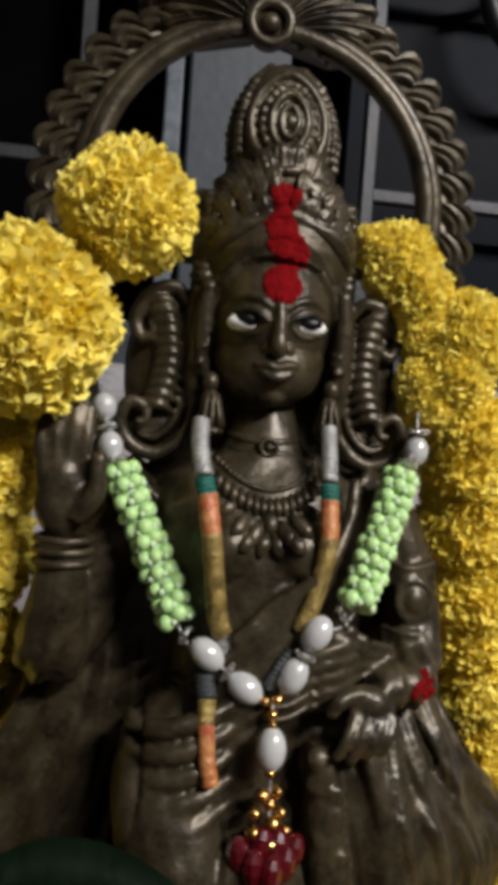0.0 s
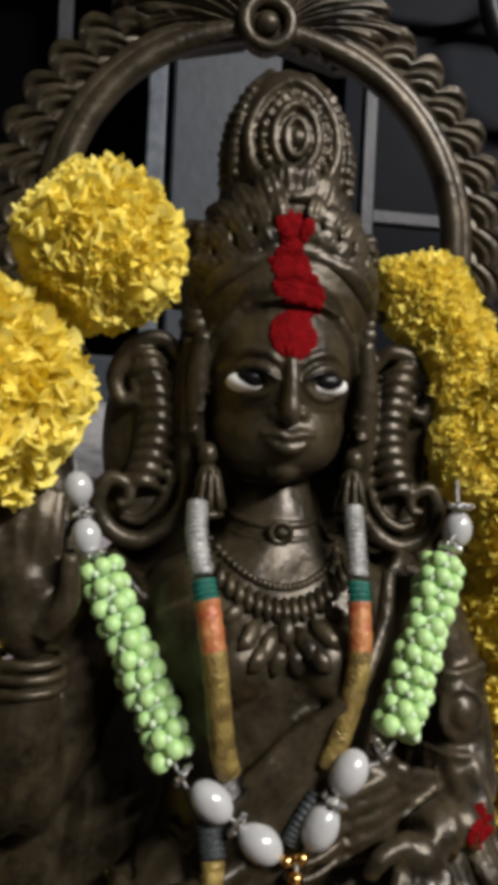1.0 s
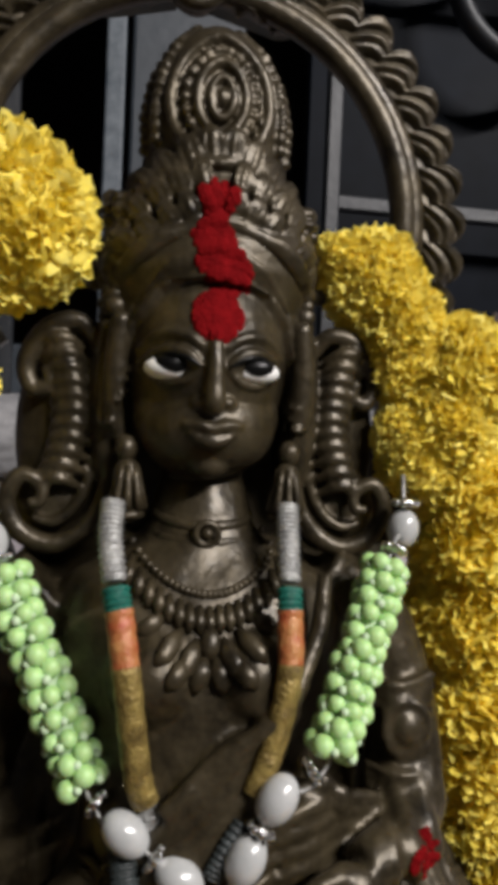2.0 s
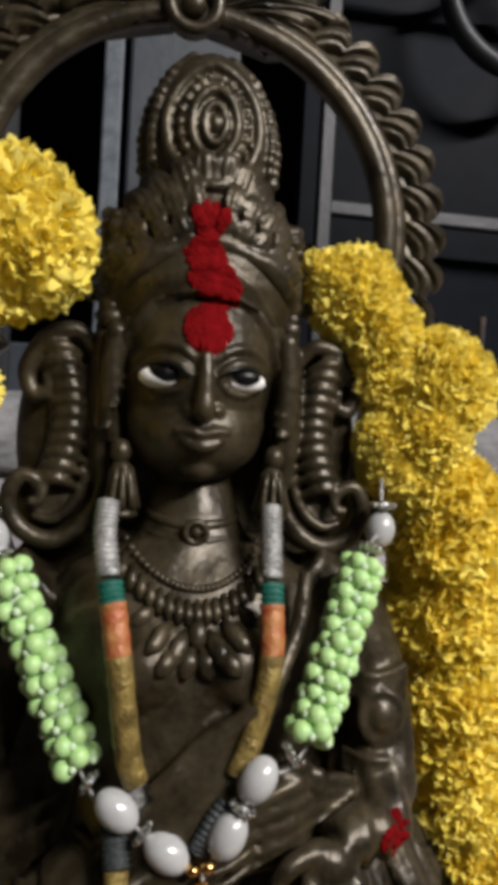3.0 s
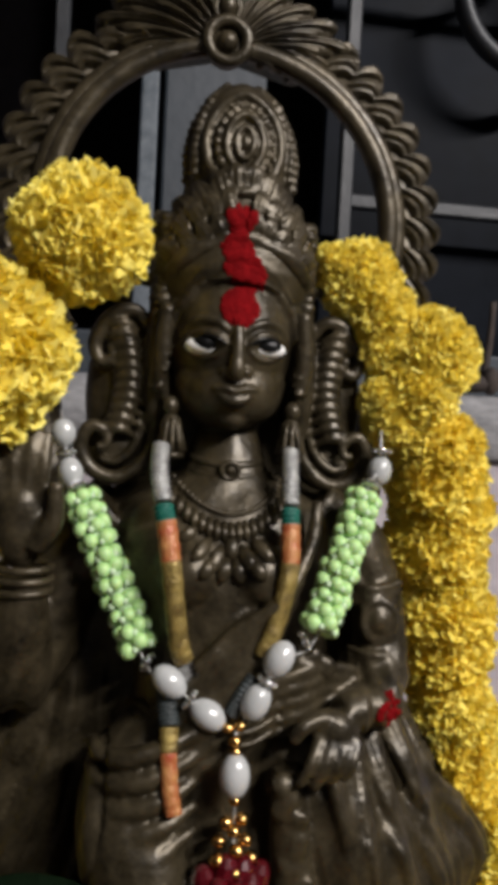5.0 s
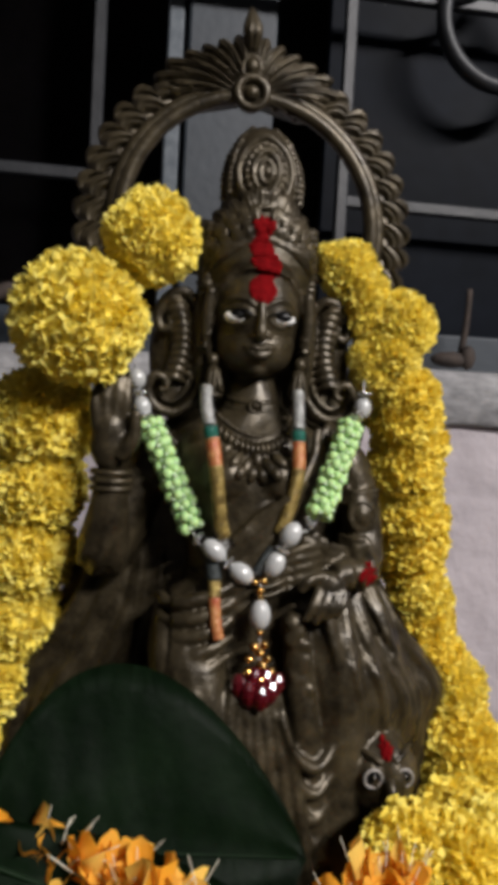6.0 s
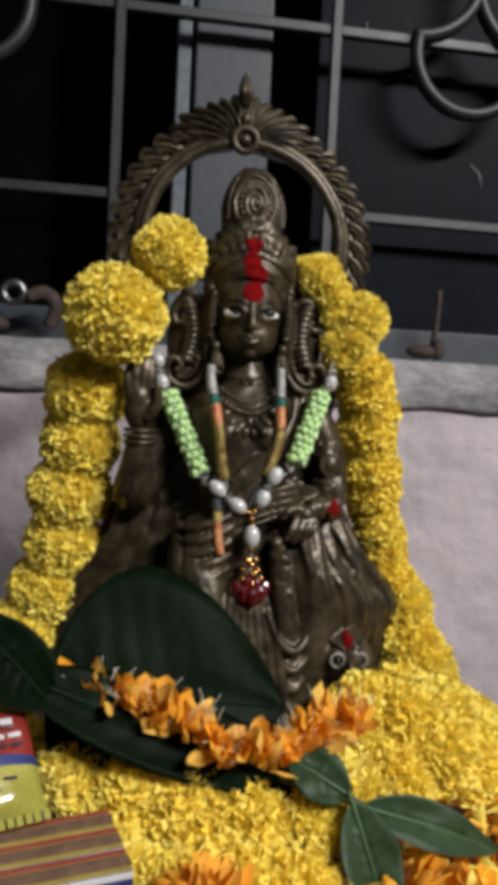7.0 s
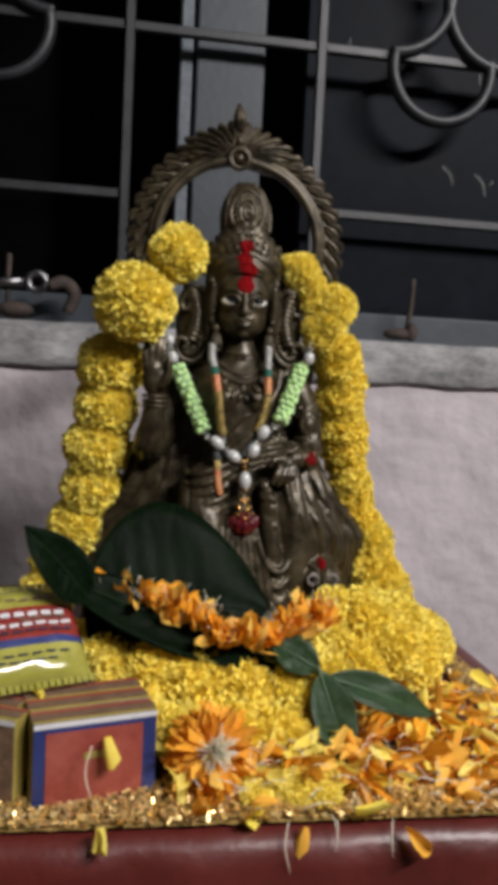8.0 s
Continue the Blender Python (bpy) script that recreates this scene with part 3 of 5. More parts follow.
# skirt: pleats that fan down from the tassel, folds round the drawn knee, hanging swags
for k in range(7):
    u = k / 6
    stube(core, [(-0.0055 + 0.013 * u, -0.0150, 0.862), (-0.0085 + 0.022 * u, -0.0205, 0.838), (-0.0110 + 0.033 * u, -0.0260, 0.79)], [0.0012, 0.0019, 0.0026], 5, n=8)
for k in range(5):
    z = 0.8880 - 0.0058 * k
    stube(core, [(-0.0320, 0.000, z - 0.003), (-0.0250, -0.0095 - 0.0006 * k, z - 0.0035), (-0.0150, -0.0110 - 0.0008 * k, z - 0.001), (-0.0060, -0.0095, z + 0.003)], [0.0014, 0.0024, 0.0024, 0.0014], 5, n=8)
for k in range(6):
    z = 0.850 - 0.0085 * k
    stube(core, [(0.0100 + 0.0010 * k, -0.020, z), (0.0150 + 0.0008 * k, -0.0215, z - 0.012), (0.0230, -0.0205, z - 0.017), (0.0320, -0.014, z - 0.008)], [0.0012, 0.0019, 0.0022, 0.0014], 5, n=8)
# drapery across the chest
for k in range(7):
    stube(core, [(0.0195 - 0.0012 * k, -0.0030, 0.9290 - 0.0045 * k), (0.0080 - 0.001 * k, -0.0085, 0.9170 - 0.0050 * k), (-0.006 - 0.001 * k, -0.0085, 0.9030 - 0.0042 * k), (-0.017, -0.003, 0.8930 - 0.0035 * k)], [0.0010, 0.0015, 0.0016, 0.0012], 5, n=8)
stube(core, [(0.0215, 0.000, 0.944), (0.0190, -0.0040, 0.932), (0.0120, -0.0095, 0.9215), (0.0020, -0.0085, 0.914), (-0.0080, -0.0095, 0.905)], [0.0016, 0.0018, 0.0018, 0.0018, 0.0014], 6, n=8)


def remeshed(bm, voxel, rounds):
    """Joins overlapping bodies into one skin."""
    ob = new("statue_core", mesh_of("statue_core", bm, []))
    md = ob.modifiers.new("skin", "REMESH")
    md.mode, md.voxel_size = "VOXEL", voxel
    md.use_smooth_shade = True
    sm = ob.modifiers.new("soft", "SMOOTH")
    sm.factor, sm.iterations = 0.5, rounds
    me = bpy.data.meshes.new_from_object(ob.evaluated_get(bpy.context.evaluated_depsgraph_get()))
    old = ob.data
    bpy.data.objects.remove(ob)
    bpy.data.meshes.remove(old)
    return me


def carve(me, shift_of):
    """Moves each vertex along its normal by shift_of(places, normals)."""
    n = len(me.vertices)
    co, no = np.empty(n * 3, np.float32), np.empty(n * 3, np.float32)
    me.vertices.foreach_get("co", co)
    me.vertex_normals.foreach_get("vector", no)
    co, no = co.reshape(-1, 3), no.reshape(-1, 3)
    me.vertices.foreach_set("co", (co + no * shift_of(co, no)[:, None]).astype(np.float32).ravel())
    me.update()


def cloth_folds(co, no):
    """Fine creases between the large folds, and a cast surface that is never quite even."""
    out = np.zeros(len(co), np.float32)
    for i, (p, q) in enumerate(zip(co.tolist(), no.tolist())):
        x, y, z = p
        d = 0.0004 * noise.noise((x * 220, y * 220, z * 160))
        if z < 0.905 and q[1] < 0.35 and abs(x - 0.003) > 0.030 + 0.25 * max(0, 0.87 - z):
            fan = (abs(x) - 0.030) / (0.022 + 0.62 * max(0.0, 0.905 - z))
            d += 0.0008 * math.sin(26.0 * fan + 3 * noise.noise((x * 45, z * 22, 1.0))) * min(1.0, (0.905 - z) / 0.012)
        out[i] = d
    return out


skin = remeshed(core, 0.0008, 2)
carve(skin, cloth_folds)

# head, hair and crown as a second, finer casting
HX = -0.0006
head = bmesh.new()
ball(head, (HX, 0.0175, 0.9835), (0.0166, 0.0185, 0.0225), 40, 28)
ball(head, (HX, 0.0120, 0.9702), (0.0138, 0.0130, 0.0102), 32, 20)
for s in (-1, 1):
    ball(head, (HX + s * 0.0070, 0.0110, 0.9722), (0.0072, 0.0072, 0.0076), 24, 16)
ball(head, (0, 0.0340, 0.957), (0.0320, 0.0095, 0.0360), 32, 24)
ball(head, (0, 0.0235, 0.988), (0.0212, 0.0200, 0.0225), 32, 24)
loft(head, [(0.945, 0.000, 0.018, 0.0105, 0.0095), (0.955, 0.000, 0.018, 0.0082, 0.0085), (0.970, 0.000, 0.018, 0.0085, 0.0085)], 32)
CROWN = ((0.999, 0.0205, 0.0187), (1.008, 0.0200, 0.0180), (1.015, 0.0180, 0.0165), (1.0205, 0.0148, 0.0142), (1.0245, 0.0142, 0.0138), (1.030, 0.0146, 0.0140), (1.037, 0.0132, 0.0130), (1.0440, 0.0096, 0.0100), (1.0485, 0.0052, 0.0058), (1.0508, 0.0014, 0.0018))
loft(head, [(z, 0.0, 0.0205, w, d) for z, w, d in CROWN], 64)
loft(head, [(0.9900, 0, 0.0225, 0.0200, 0.0175), (0.9990, 0, 0.0205, 0.0206, 0.0186)], 48)


def on_head(x, z, lift=0.0):
    """A place on the face's front."""
    q = 1 - ((x - HX) / 0.0166) ** 2 - ((z - 0.9835) / 0.0225) ** 2
    y1 = 0.0175 - 0.0185 * math.sqrt(max(q, 0.02))
    q2 = 1 - ((x - HX) / 0.0138) ** 2 - ((z - 0.9702) / 0.0102) ** 2
    y2 = 0.0120 - 0.0130 * math.sqrt(q2) if q2 > 0 else 1
    return (x, min(y1, y2) - lift, z)


def crown_at(x, z, lift=0.0):
    """A place on the crown's front at x, z."""
    zs = [c[0] for c in CROWN]
    w, d = float(np.interp(z, zs, [c[1] for c in CROWN])), float(np.interp(z, zs, [c[2] for c in CROWN]))
    return (x, 0.0205 - d * math.sqrt(max(0.0, 1 - min(1, abs(x) / w) ** 2)) - lift, z)


# face: nose, lips, chin, brows and lids
stube(head, [on_head(HX, 0.9868, -0.0010), on_head(HX, 0.9820, 0.0004), on_head(HX, 0.9775, 0.0014), on_head(HX, 0.9745, 0.0022), on_head(HX, 0.9728, 0.0004)], [0.0013, 0.0015, 0.0018, 0.0020, 0.0012], 6, n=14)
for s in (-1, 1):
    ball(head, on_head(HX + s * 0.0026, 0.9744, 0.0000), (0.0015, 0.0014, 0.0012), 14, 10)
    stube(head, [on_head(HX + s * d, h, -0.0002) for d, h in ((0.0020, 0.9842), (0.0052, 0.9862), (0.0098, 0.9864), (0.0138, 0.9832))], [0.0008, 0.0010, 0.0010, 0.0006], 6, n=10)
    stube(head, [on_head(HX + s * (0.0074 + d), 0.9806 + h, 0.0004) for d, h in ((-0.0050, 0.0000), (-0.0026, 0.0023), (0.0004, 0.0030), (0.0036, 0.0020), (0.0060, 0.0000))], [0.0006, 0.0010, 0.0011, 0.0009, 0.0006], 6, n=10)
    stube(head, [on_head(HX + s * (0.0074 + d), 0.9806 + h, 0.0000) for d, h in ((-0.0048, -0.0004), (-0.002, -0.0026), (0.0016, -0.0026), (0.0054, 0.0000))], [0.0006, 0.0008, 0.0008, 0.0006], 6, n=8)
stube(head, [on_head(HX + x, z, 0.0002) for x, z in ((-0.0054, 0.9704), (-0.0026, 0.9704), (0.0, 0.9698), (0.0026, 0.9704), (0.0054, 0.9704))], [0.0006, 0.0010, 0.0010, 0.0010, 0.0006], 6, n=12)
stube(head, [on_head(HX + x, z, 0.0002) for x, z in ((-0.0044, 0.9692), (-0.0020, 0.9678), (0.0, 0.9674), (0.0020, 0.9678), (0.0044, 0.9692))], [0.0005, 0.0011, 0.0014, 0.0011, 0.0005], 6, n=12)
ball(head, on_head(HX, 0.9632, -0.0022), (0.0040, 0.0034, 0.0028), 16, 10)
# rolled rim between hair and crown, plaited edge at the sides
for lift, dz, r in ((0.0002, 0.0, 0.0013),):
    stube(head, [crown_at(-0.0205, 0.9930 + dz, lift), crown_at(-0.0150, 1.0005 + dz, lift + 0.0004), crown_at(-0.0080, 1.0055 + dz, lift), crown_at(0.0, 1.0072 + dz, lift), crown_at(0.0080, 1.0055 + dz, lift), crown_at(0.0150, 1.0005 + dz, lift + 0.0004), crown_at(0.0205, 0.9930 + dz, lift)], r, 6, n=10)
for s in (-1, 1):
    for k in range(10):
        z = 0.9910 + 0.0023 * k
        for d, y in ((0.0, 0.0170), (-0.0019, 0.0128)):
            ball(head, (s * (0.0202 + d + 0.0005 * math.sin(k * 2.4)), y + 0.0006 * (k % 2), z + (0.0012 if d else 0)), (0.0017, 0.0020, 0.0014), 10, 8)
    # hair that falls behind the ear drop
    ball(head, (s * 0.0190, 0.0180, 0.9760), (0.0040, 0.0070, 0.0190), 20, 16)
    stube(head, [(s * 0.0172, 0.0090, 0.990), (s * 0.0180, 0.0100, 0.980), (s * 0.0172, 0.0105, 0.970), (s * 0.0160, 0.0110, 0.964)], [0.0009, 0.0013, 0.0013, 0.0008], 6, n=10)

# crown: nested almonds, beaded border, plumes at the foot
for w, h, r, bead in ((0.0022, 0.0040, 0.0008, 0), (0.0046, 0.0072, 0.0010, 0), (0.0068, 0.0098, 0.0013, 24), (0.0094, 0.0128, 0.0012, 0)):
    pts = []
    for k in range(49):
        a = 2 * math.pi * k / 48
        pts.append(crown_at(-0.0004 + w * math.copysign(abs(math.cos(a)) ** 1.25, math.cos(a)), 1.0312 + h * math.sin(a), 0.0008))
    if bead:
        for k in range(bead):
            ball(head, pts[2 * k], 0.0011, 8, 6)
    else:
        tube(head, pts, r, n=8, cap=False)
ball(head, crown_at(-0.0004, 1.0312, 0.0006), (0.0011, 0.0010, 0.0018), 10, 8)
for s in (-1, 1):
    for k in range(13):
        z = 1.0235 + 0.0021 * k
        w = float(np.interp(z, [c[0] for c in CROWN], [c[1] for c in CROWN]))
        for f in (0.84, 0.97):
            ball(head, crown_at(s * w * f, z + (0.001 if f < 0.9 else 0), 0.0008), (0.0015, 0.0015, 0.0012), 8, 6)
    for row, count, L, w in ((0, 7, 0.0062, 0.0017), (1, 6, 0.0066, 0.0018), (2, 5, 0.0080, 0.0021)):
        for k in range(count):
            x = (0.0016, 0.0030, 0.0014)[row] + (0.0031, 0.0033, 0.0036)[row] * k
            z = 1.0085 - 0.33 * x - 12.0 * x * x + (0.0000, 0.0050, 0.0095)[row]
            tilt = radians((16, 12, 6)[row] + 9.0 * k)
            tx, tz = math.sin(tilt), math.cos(tilt)
            for f, q in ((0.0, 0.40), (-0.85, 0.30), (0.85, 0.30)):
                stube(head, [crown_at(s * (x + (tx * v * L + f * tz * w * e)), z + tz * v * L - f * tx * w * e, h) for v, e, h in ((0.0, 0.3, 0.0004), (0.4, 0.9, 0.0016), (0.8, 0.8, 0.0020), (1.0, 0.2, 0.0012))], [w * 0.3, w * q, w * q, w * 0.25], 4, n=8)

# scrolled wings of hair beside the face
for s in (-1, 1):
    ball(head, (s * 0.0265, 0.0245, 0.9680), (0.0110, 0.0070, 0.0225), 24, 18)
    ball(head, (s * 0.0290, 0.0240, 0.9545), (0.0095, 0.0072, 0.0100), 24, 16)
    stube(head, [(s * 0.0205, 0.0185, 0.9840), (s * 0.0250, 0.0170, 0.9895), (s * 0.0310, 0.0170, 0.9880), (s * 0.0350, 0.0175, 0.9815), (s * 0.0336, 0.0170, 0.9762), (s * 0.0305, 0.0165, 0.9772), (s * 0.0312, 0.0160, 0.9805)], [0.0014, 0.0019, 0.0021, 0.0020, 0.0018, 0.0015, 0.0010], 7, n=10)
    stube(head, [(s * 0.0198, 0.0170, 0.9720), (s * 0.0192, 0.0160, 0.9580), (s * 0.0222, 0.0155, 0.9505), (s * 0.0282, 0.0150, 0.9465), (s * 0.0348, 0.0150, 0.9487), (s * 0.0376, 0.0150, 0.9545), (s * 0.0352, 0.0148, 0.9595), (s * 0.0312, 0.0145, 0.9580), (s * 0.0312, 0.0140, 0.9546), (s * 0.0335, 0.0135, 0.9545)], [0.0010, 0.0014, 0.0018, 0.0020, 0.0020, 0.0019, 0.0017, 0.0014, 0.0012, 0.0009], 7, n=10)
    stube(head, [(s * 0.0228, 0.0185, 0.9700), (s * 0.0222, 0.0175, 0.9600), (s * 0.0248, 0.0170, 0.9535), (s * 0.0290, 0.0165, 0.9505), (s * 0.0330, 0.0165, 0.9515)], [0.0007, 0.0012, 0.0013, 0.0012, 0.0007], 7, n=8)
    for k in range(11):
        u = k / 10
        c = Vector((s * (0.0282 - 0.0030 * math.sin(u * 3.1)), 0.0165 - 0.0012 * u, 0.9855 - 0.0270 * u))
        stube(head, [c + Vector((s * -0.0040, 0.0015, -0.0012)), c + Vector((s * -0.0005, -0.0010, 0.0006)), c + Vector((s * 0.0030, -0.0002, 0.0002)), c + Vector((s * 0.0046, 0.0012, -0.0016))], [0.0008, 0.0014, 0.0014, 0.0008], 4, n=8)

head_skin = remeshed(head, 0.00045, 1)


def hair_step(co, no):
    """Hair that stands proud of the brow from a parted hairline, with a rolled edge."""
    x, y, z = np.abs(co[:, 0] - HX), co[:, 1], co[:, 2]
    line = np.interp(x, [0, 0.004, 0.009, 0.0135, 0.0160, 0.0172], [0.9972, 0.9962, 0.9935, 0.9882, 0.9810, 0.9690])
    t = np.clip((z - line) / 0.0012, 0, 1)
    t = t * t * (3 - 2 * t) * (y < 0.020) * np.clip((1.0065 - z) / 0.002, 0, 1) * (x < 0.0200)
    edge = np.exp(-((z - line - 0.0010) / 0.0008) ** 2) * (y < 0.016) * (x < 0.018)
    second = np.exp(-((z - line - 0.0052) / 0.0007) ** 2) * (y < 0.016) * (x < 0.018) * (z < 1.004)
    return 0.0012 * t + 0.0010 * edge + 0.0004 * second


carve(head_skin, hair_step)
face_tree = BVHTree.FromPolygons([v.co[:] for v in head_skin.vertices], [p.vertices[:] for p in head_skin.polygons])
body_tree = BVHTree.FromPolygons([v.co[:] for v in skin.vertices], [p.vertices[:] for p in skin.polygons])


def surface_at(x, z, lift=0.0):
    """The frontmost place of the casting at x, z."""
    hits = [tree.ray_cast(Vector((x, -0.2, z)), Vector((0, 1, 0)))[0] for tree in (face_tree, body_tree)]
    return (x, min([h.y for h in hits if h] or [0.01]) - lift, z)


# crisp ornament, joined to the same mesh
orn = bmesh.new()
for s in (-1, 1):
    ex, ez = HX + s * 0.0075, 0.9804
    ey = on_head(ex, ez, -0.0018)[1]
    ball(orn, (ex, ey, ez), (0.0050, 0.0031, 0.0024), 24, 14, mi=1)
    ball(orn, (ex + 0.0002, ey - 0.0013, ez + 0.0006), (0.0036, 0.0021, 0.0023), 18, 12, mi=2)
    lid = [on_head(ex + s * d, ez + h, 0.0010) for d, h in ((-0.0048, 0.0004), (-0.0024, 0.0019), (0.0004, 0.0025), (0.0034, 0.0017), (0.0054, 0.0002))]
    stube(orn, lid, [0.0002, 0.0005, 0.0006, 0.0005, 0.0002], 5, n=6, mi=2)
    # ear drops
    ball(orn, (s * 0.0155, 0.0080, 0.9655), (0.0022, 0.0022, 0.0026), 10, 8)
    ball(orn, (s * 0.0152, 0.0075, 0.9600), (0.0028, 0.0026, 0.0040), 12, 8)
    for k in range(8):
        a = 2 * math.pi * k / 8
        stube(orn, [(s * 0.0150 + 0.0016 * math.cos(a), 0.0070 + 0.0016 * math.sin(a), 0.9625), (s * 0.0150 + 0.0030 * math.cos(a), 0.0070 + 0.003 * math.sin(a), 0.9545)], [0.0005, 0.0009], 3, n=6)
    ball(orn, (s * 0.0150, 0.0065, 0.9535), (0.0034, 0.0032, 0.0013), 14, 6)
# choker and necklaces
for z, w, y, r in ((0.9530, 0.0090, 0.0150, 0.0011), (0.9500, 0.0100, 0.0140, 0.0010)):
    tube(orn, [(w * math.sin(a), y - 0.0085 * math.cos(a), z - 0.0016 * math.cos(a)) for a in np.linspace(-1.7, 1.7, 18)], r, n=8)
tube(orn, ring_pts((-0.0002, 0.0044, 0.9503), 0.0021, 0.0021, 0, 360, 16), 0.0007, n=6, cap=False)
ball(orn, (-0.0002, 0.0044, 0.9503), 0.0012, 8, 6)


for k in range(31):
    u = (k - 15) / 15
    ball(orn, surface_at(0.0145 * u, 0.9400 + 0.0085 * u * u, 0.0002), 0.0009, 8, 6)
for k in range(17):
    u = (k - 8) / 8
    x, z = 0.0138 * u, 0.9368 + 0.0074 * u * u
    tube(orn, [surface_at(x, z + 0.0014, 0.0004), surface_at(x * 1.03, z - 0.0012, 0.0010), surface_at(x * 1.05, z - 0.0032, 0.0003)], [0.0006, 0.0012, 0.0005], n=8)
for x, z, turn_, L in ((-0.0105, 0.9350, 1.0, 0.0030), (-0.0072, 0.9322, 0.8, 0.0034), (-0.0038, 0.9300, 0.5, 0.0036), (0.0, 0.9325, 0.0, 0.0030), (0.0038, 0.9300, -0.5, 0.0036), (0.0072, 0.9322, -0.8, 0.0034), (0.0105, 0.9350, -1.0, 0.0030), (-0.0018, 0.9272, 0.3, 0.0032), (0.0018, 0.9272, -0.3, 0.0032), (-0.0058, 0.9282, 0.7, 0.0030), (0.0058, 0.9282, -0.7, 0.0030)):
    dx, dz = -math.sin(turn_) * L, -math.cos(turn_) * L
    tube(orn, [surface_at(x + dx * v, z + dz * v, h) for v, h in ((-1.0, 0.0004), (-0.3, 0.0010), (0.4, 0.0010), (1.0, 0.0003))], [0.0006, 0.0018, 0.0016, 0.0004], n=10, flat=0.55)
# bracelets and belt
for k in range(3):
    tube(orn, [(-0.0484 + 0.0064 * math.cos(q), 0.001 + 0.0060 * math.sin(q), 0.9205 + 0.0027 * k) for q in np.linspace(0, 2 * math.pi, 20)], 0.0010, n=6, cap=False)
for k in range(2):
    stube(orn, [(-0.021, 0.002, 0.8935 - 0.003 * k), (-0.010, -0.0075, 0.8905 - 0.003 * k), (0.004, -0.0095, 0.890 - 0.003 * k), (0.012, -0.007, 0.8925 - 0.003 * k)], 0.0009, 5, n=6)
# owl face
for x in (0.0420, 0.0527):
    tube(orn, ring_pts((x, -0.0205, 0.8290), 0.0030, 0.0030, 0, 360, 18), 0.0006, n=6, cap=False, mi=4)
    ball(orn, (x, -0.0195, 0.8290), (0.0026, 0.0012, 0.0026), 12, 8, mi=2)
    ball(orn, (x + 0.0006, -0.0205, 0.8296), 0.0005, 6, 5, mi=4)
stube(orn, [(0.0474, -0.0215, 0.829), (0.0474, -0.0245, 0.8255), (0.0474, -0.0225, 0.822)], [0.0016, 0.0018, 0.0006], 4, n=8)
for s in (-1, 1):
    stube(orn, [(0.0474 + s * 0.002, -0.0195, 0.8335), (0.0474 + s * 0.006, -0.0165, 0.8355), (0.0474 + s * 0.0105, -0.011, 0.8365)], [0.0012, 0.0013, 0.0006], 4, n=8)

# arch behind the head: rim, feathered leaves, palmette, cast as one relief
AC = (-0.0018, 0.037, 1.0185)
for r0, r, y in ((0.0485, 0.0030, 0.0355), (0.0515, 0.0030, 0.0376)):
    pts = [(AC[0] + r0 * math.cos(radians(q)), y, AC[2] + r0 * math.sin(radians(q))) for q in np.linspace(-8, 188, 60)]
    lo1, lo2 = [(AC[0] + r0 * 0.975, y, 0.975), (AC[0] + r0 * 0.990, y, 0.995)], [(AC[0] - r0 * 0.990, y, 0.995), (AC[0] - r0 * 0.975, y, 0.975)]
    tube(orn, lo1 + pts + lo2, r, n=12)


def leaf_height(f, v):
    """Relief of one carved leaf across (f) and along (v): a swelling with three ribs, steep on its lower side."""
    g = f ** 0.8
    body = max(0.0, 1 - abs(2 * g - 1) ** 2.6)
    ribs = 0.16 * math.cos(2 * math.pi * 3 * (g - 0.5)) * min(1, body * 2) * min(1, 3 * v)
    return (body + ribs) * math.sqrt(max(0.0, 1 - v ** 7)) * (0.45 + 0.55 * math.sin(math.pi * min(1, v * 0.75 + 0.12)))


def relief(place, nu, nv, back):
    """A carved slab: place(u, v) gives its front, back is the y of its flat rear."""
    g = [[place(i / nu, j / nv) for i in range(nu + 1)] for j in range(nv + 1)]
    front = [[orn.verts.new(p) for p in line] for line in g]
    rear = [[orn.verts.new((p[0], back, p[2])) for p in line] for line in g]
    for sheet in (front, rear):
        for j in range(nv):
            for i in range(nu):
                orn.faces.new((sheet[j][i], sheet[j][i + 1], sheet[j + 1][i + 1], sheet[j + 1][i]))
    for j in (0, nv):
        for i in range(nu):
            orn.faces.new((front[j][i], front[j][i + 1], rear[j][i + 1], rear[j][i]))
    for i in (0, nu):
        for j in range(nv):
            orn.faces.new((front[j][i], front[j + 1][i], rear[j + 1][i], rear[j][i]))


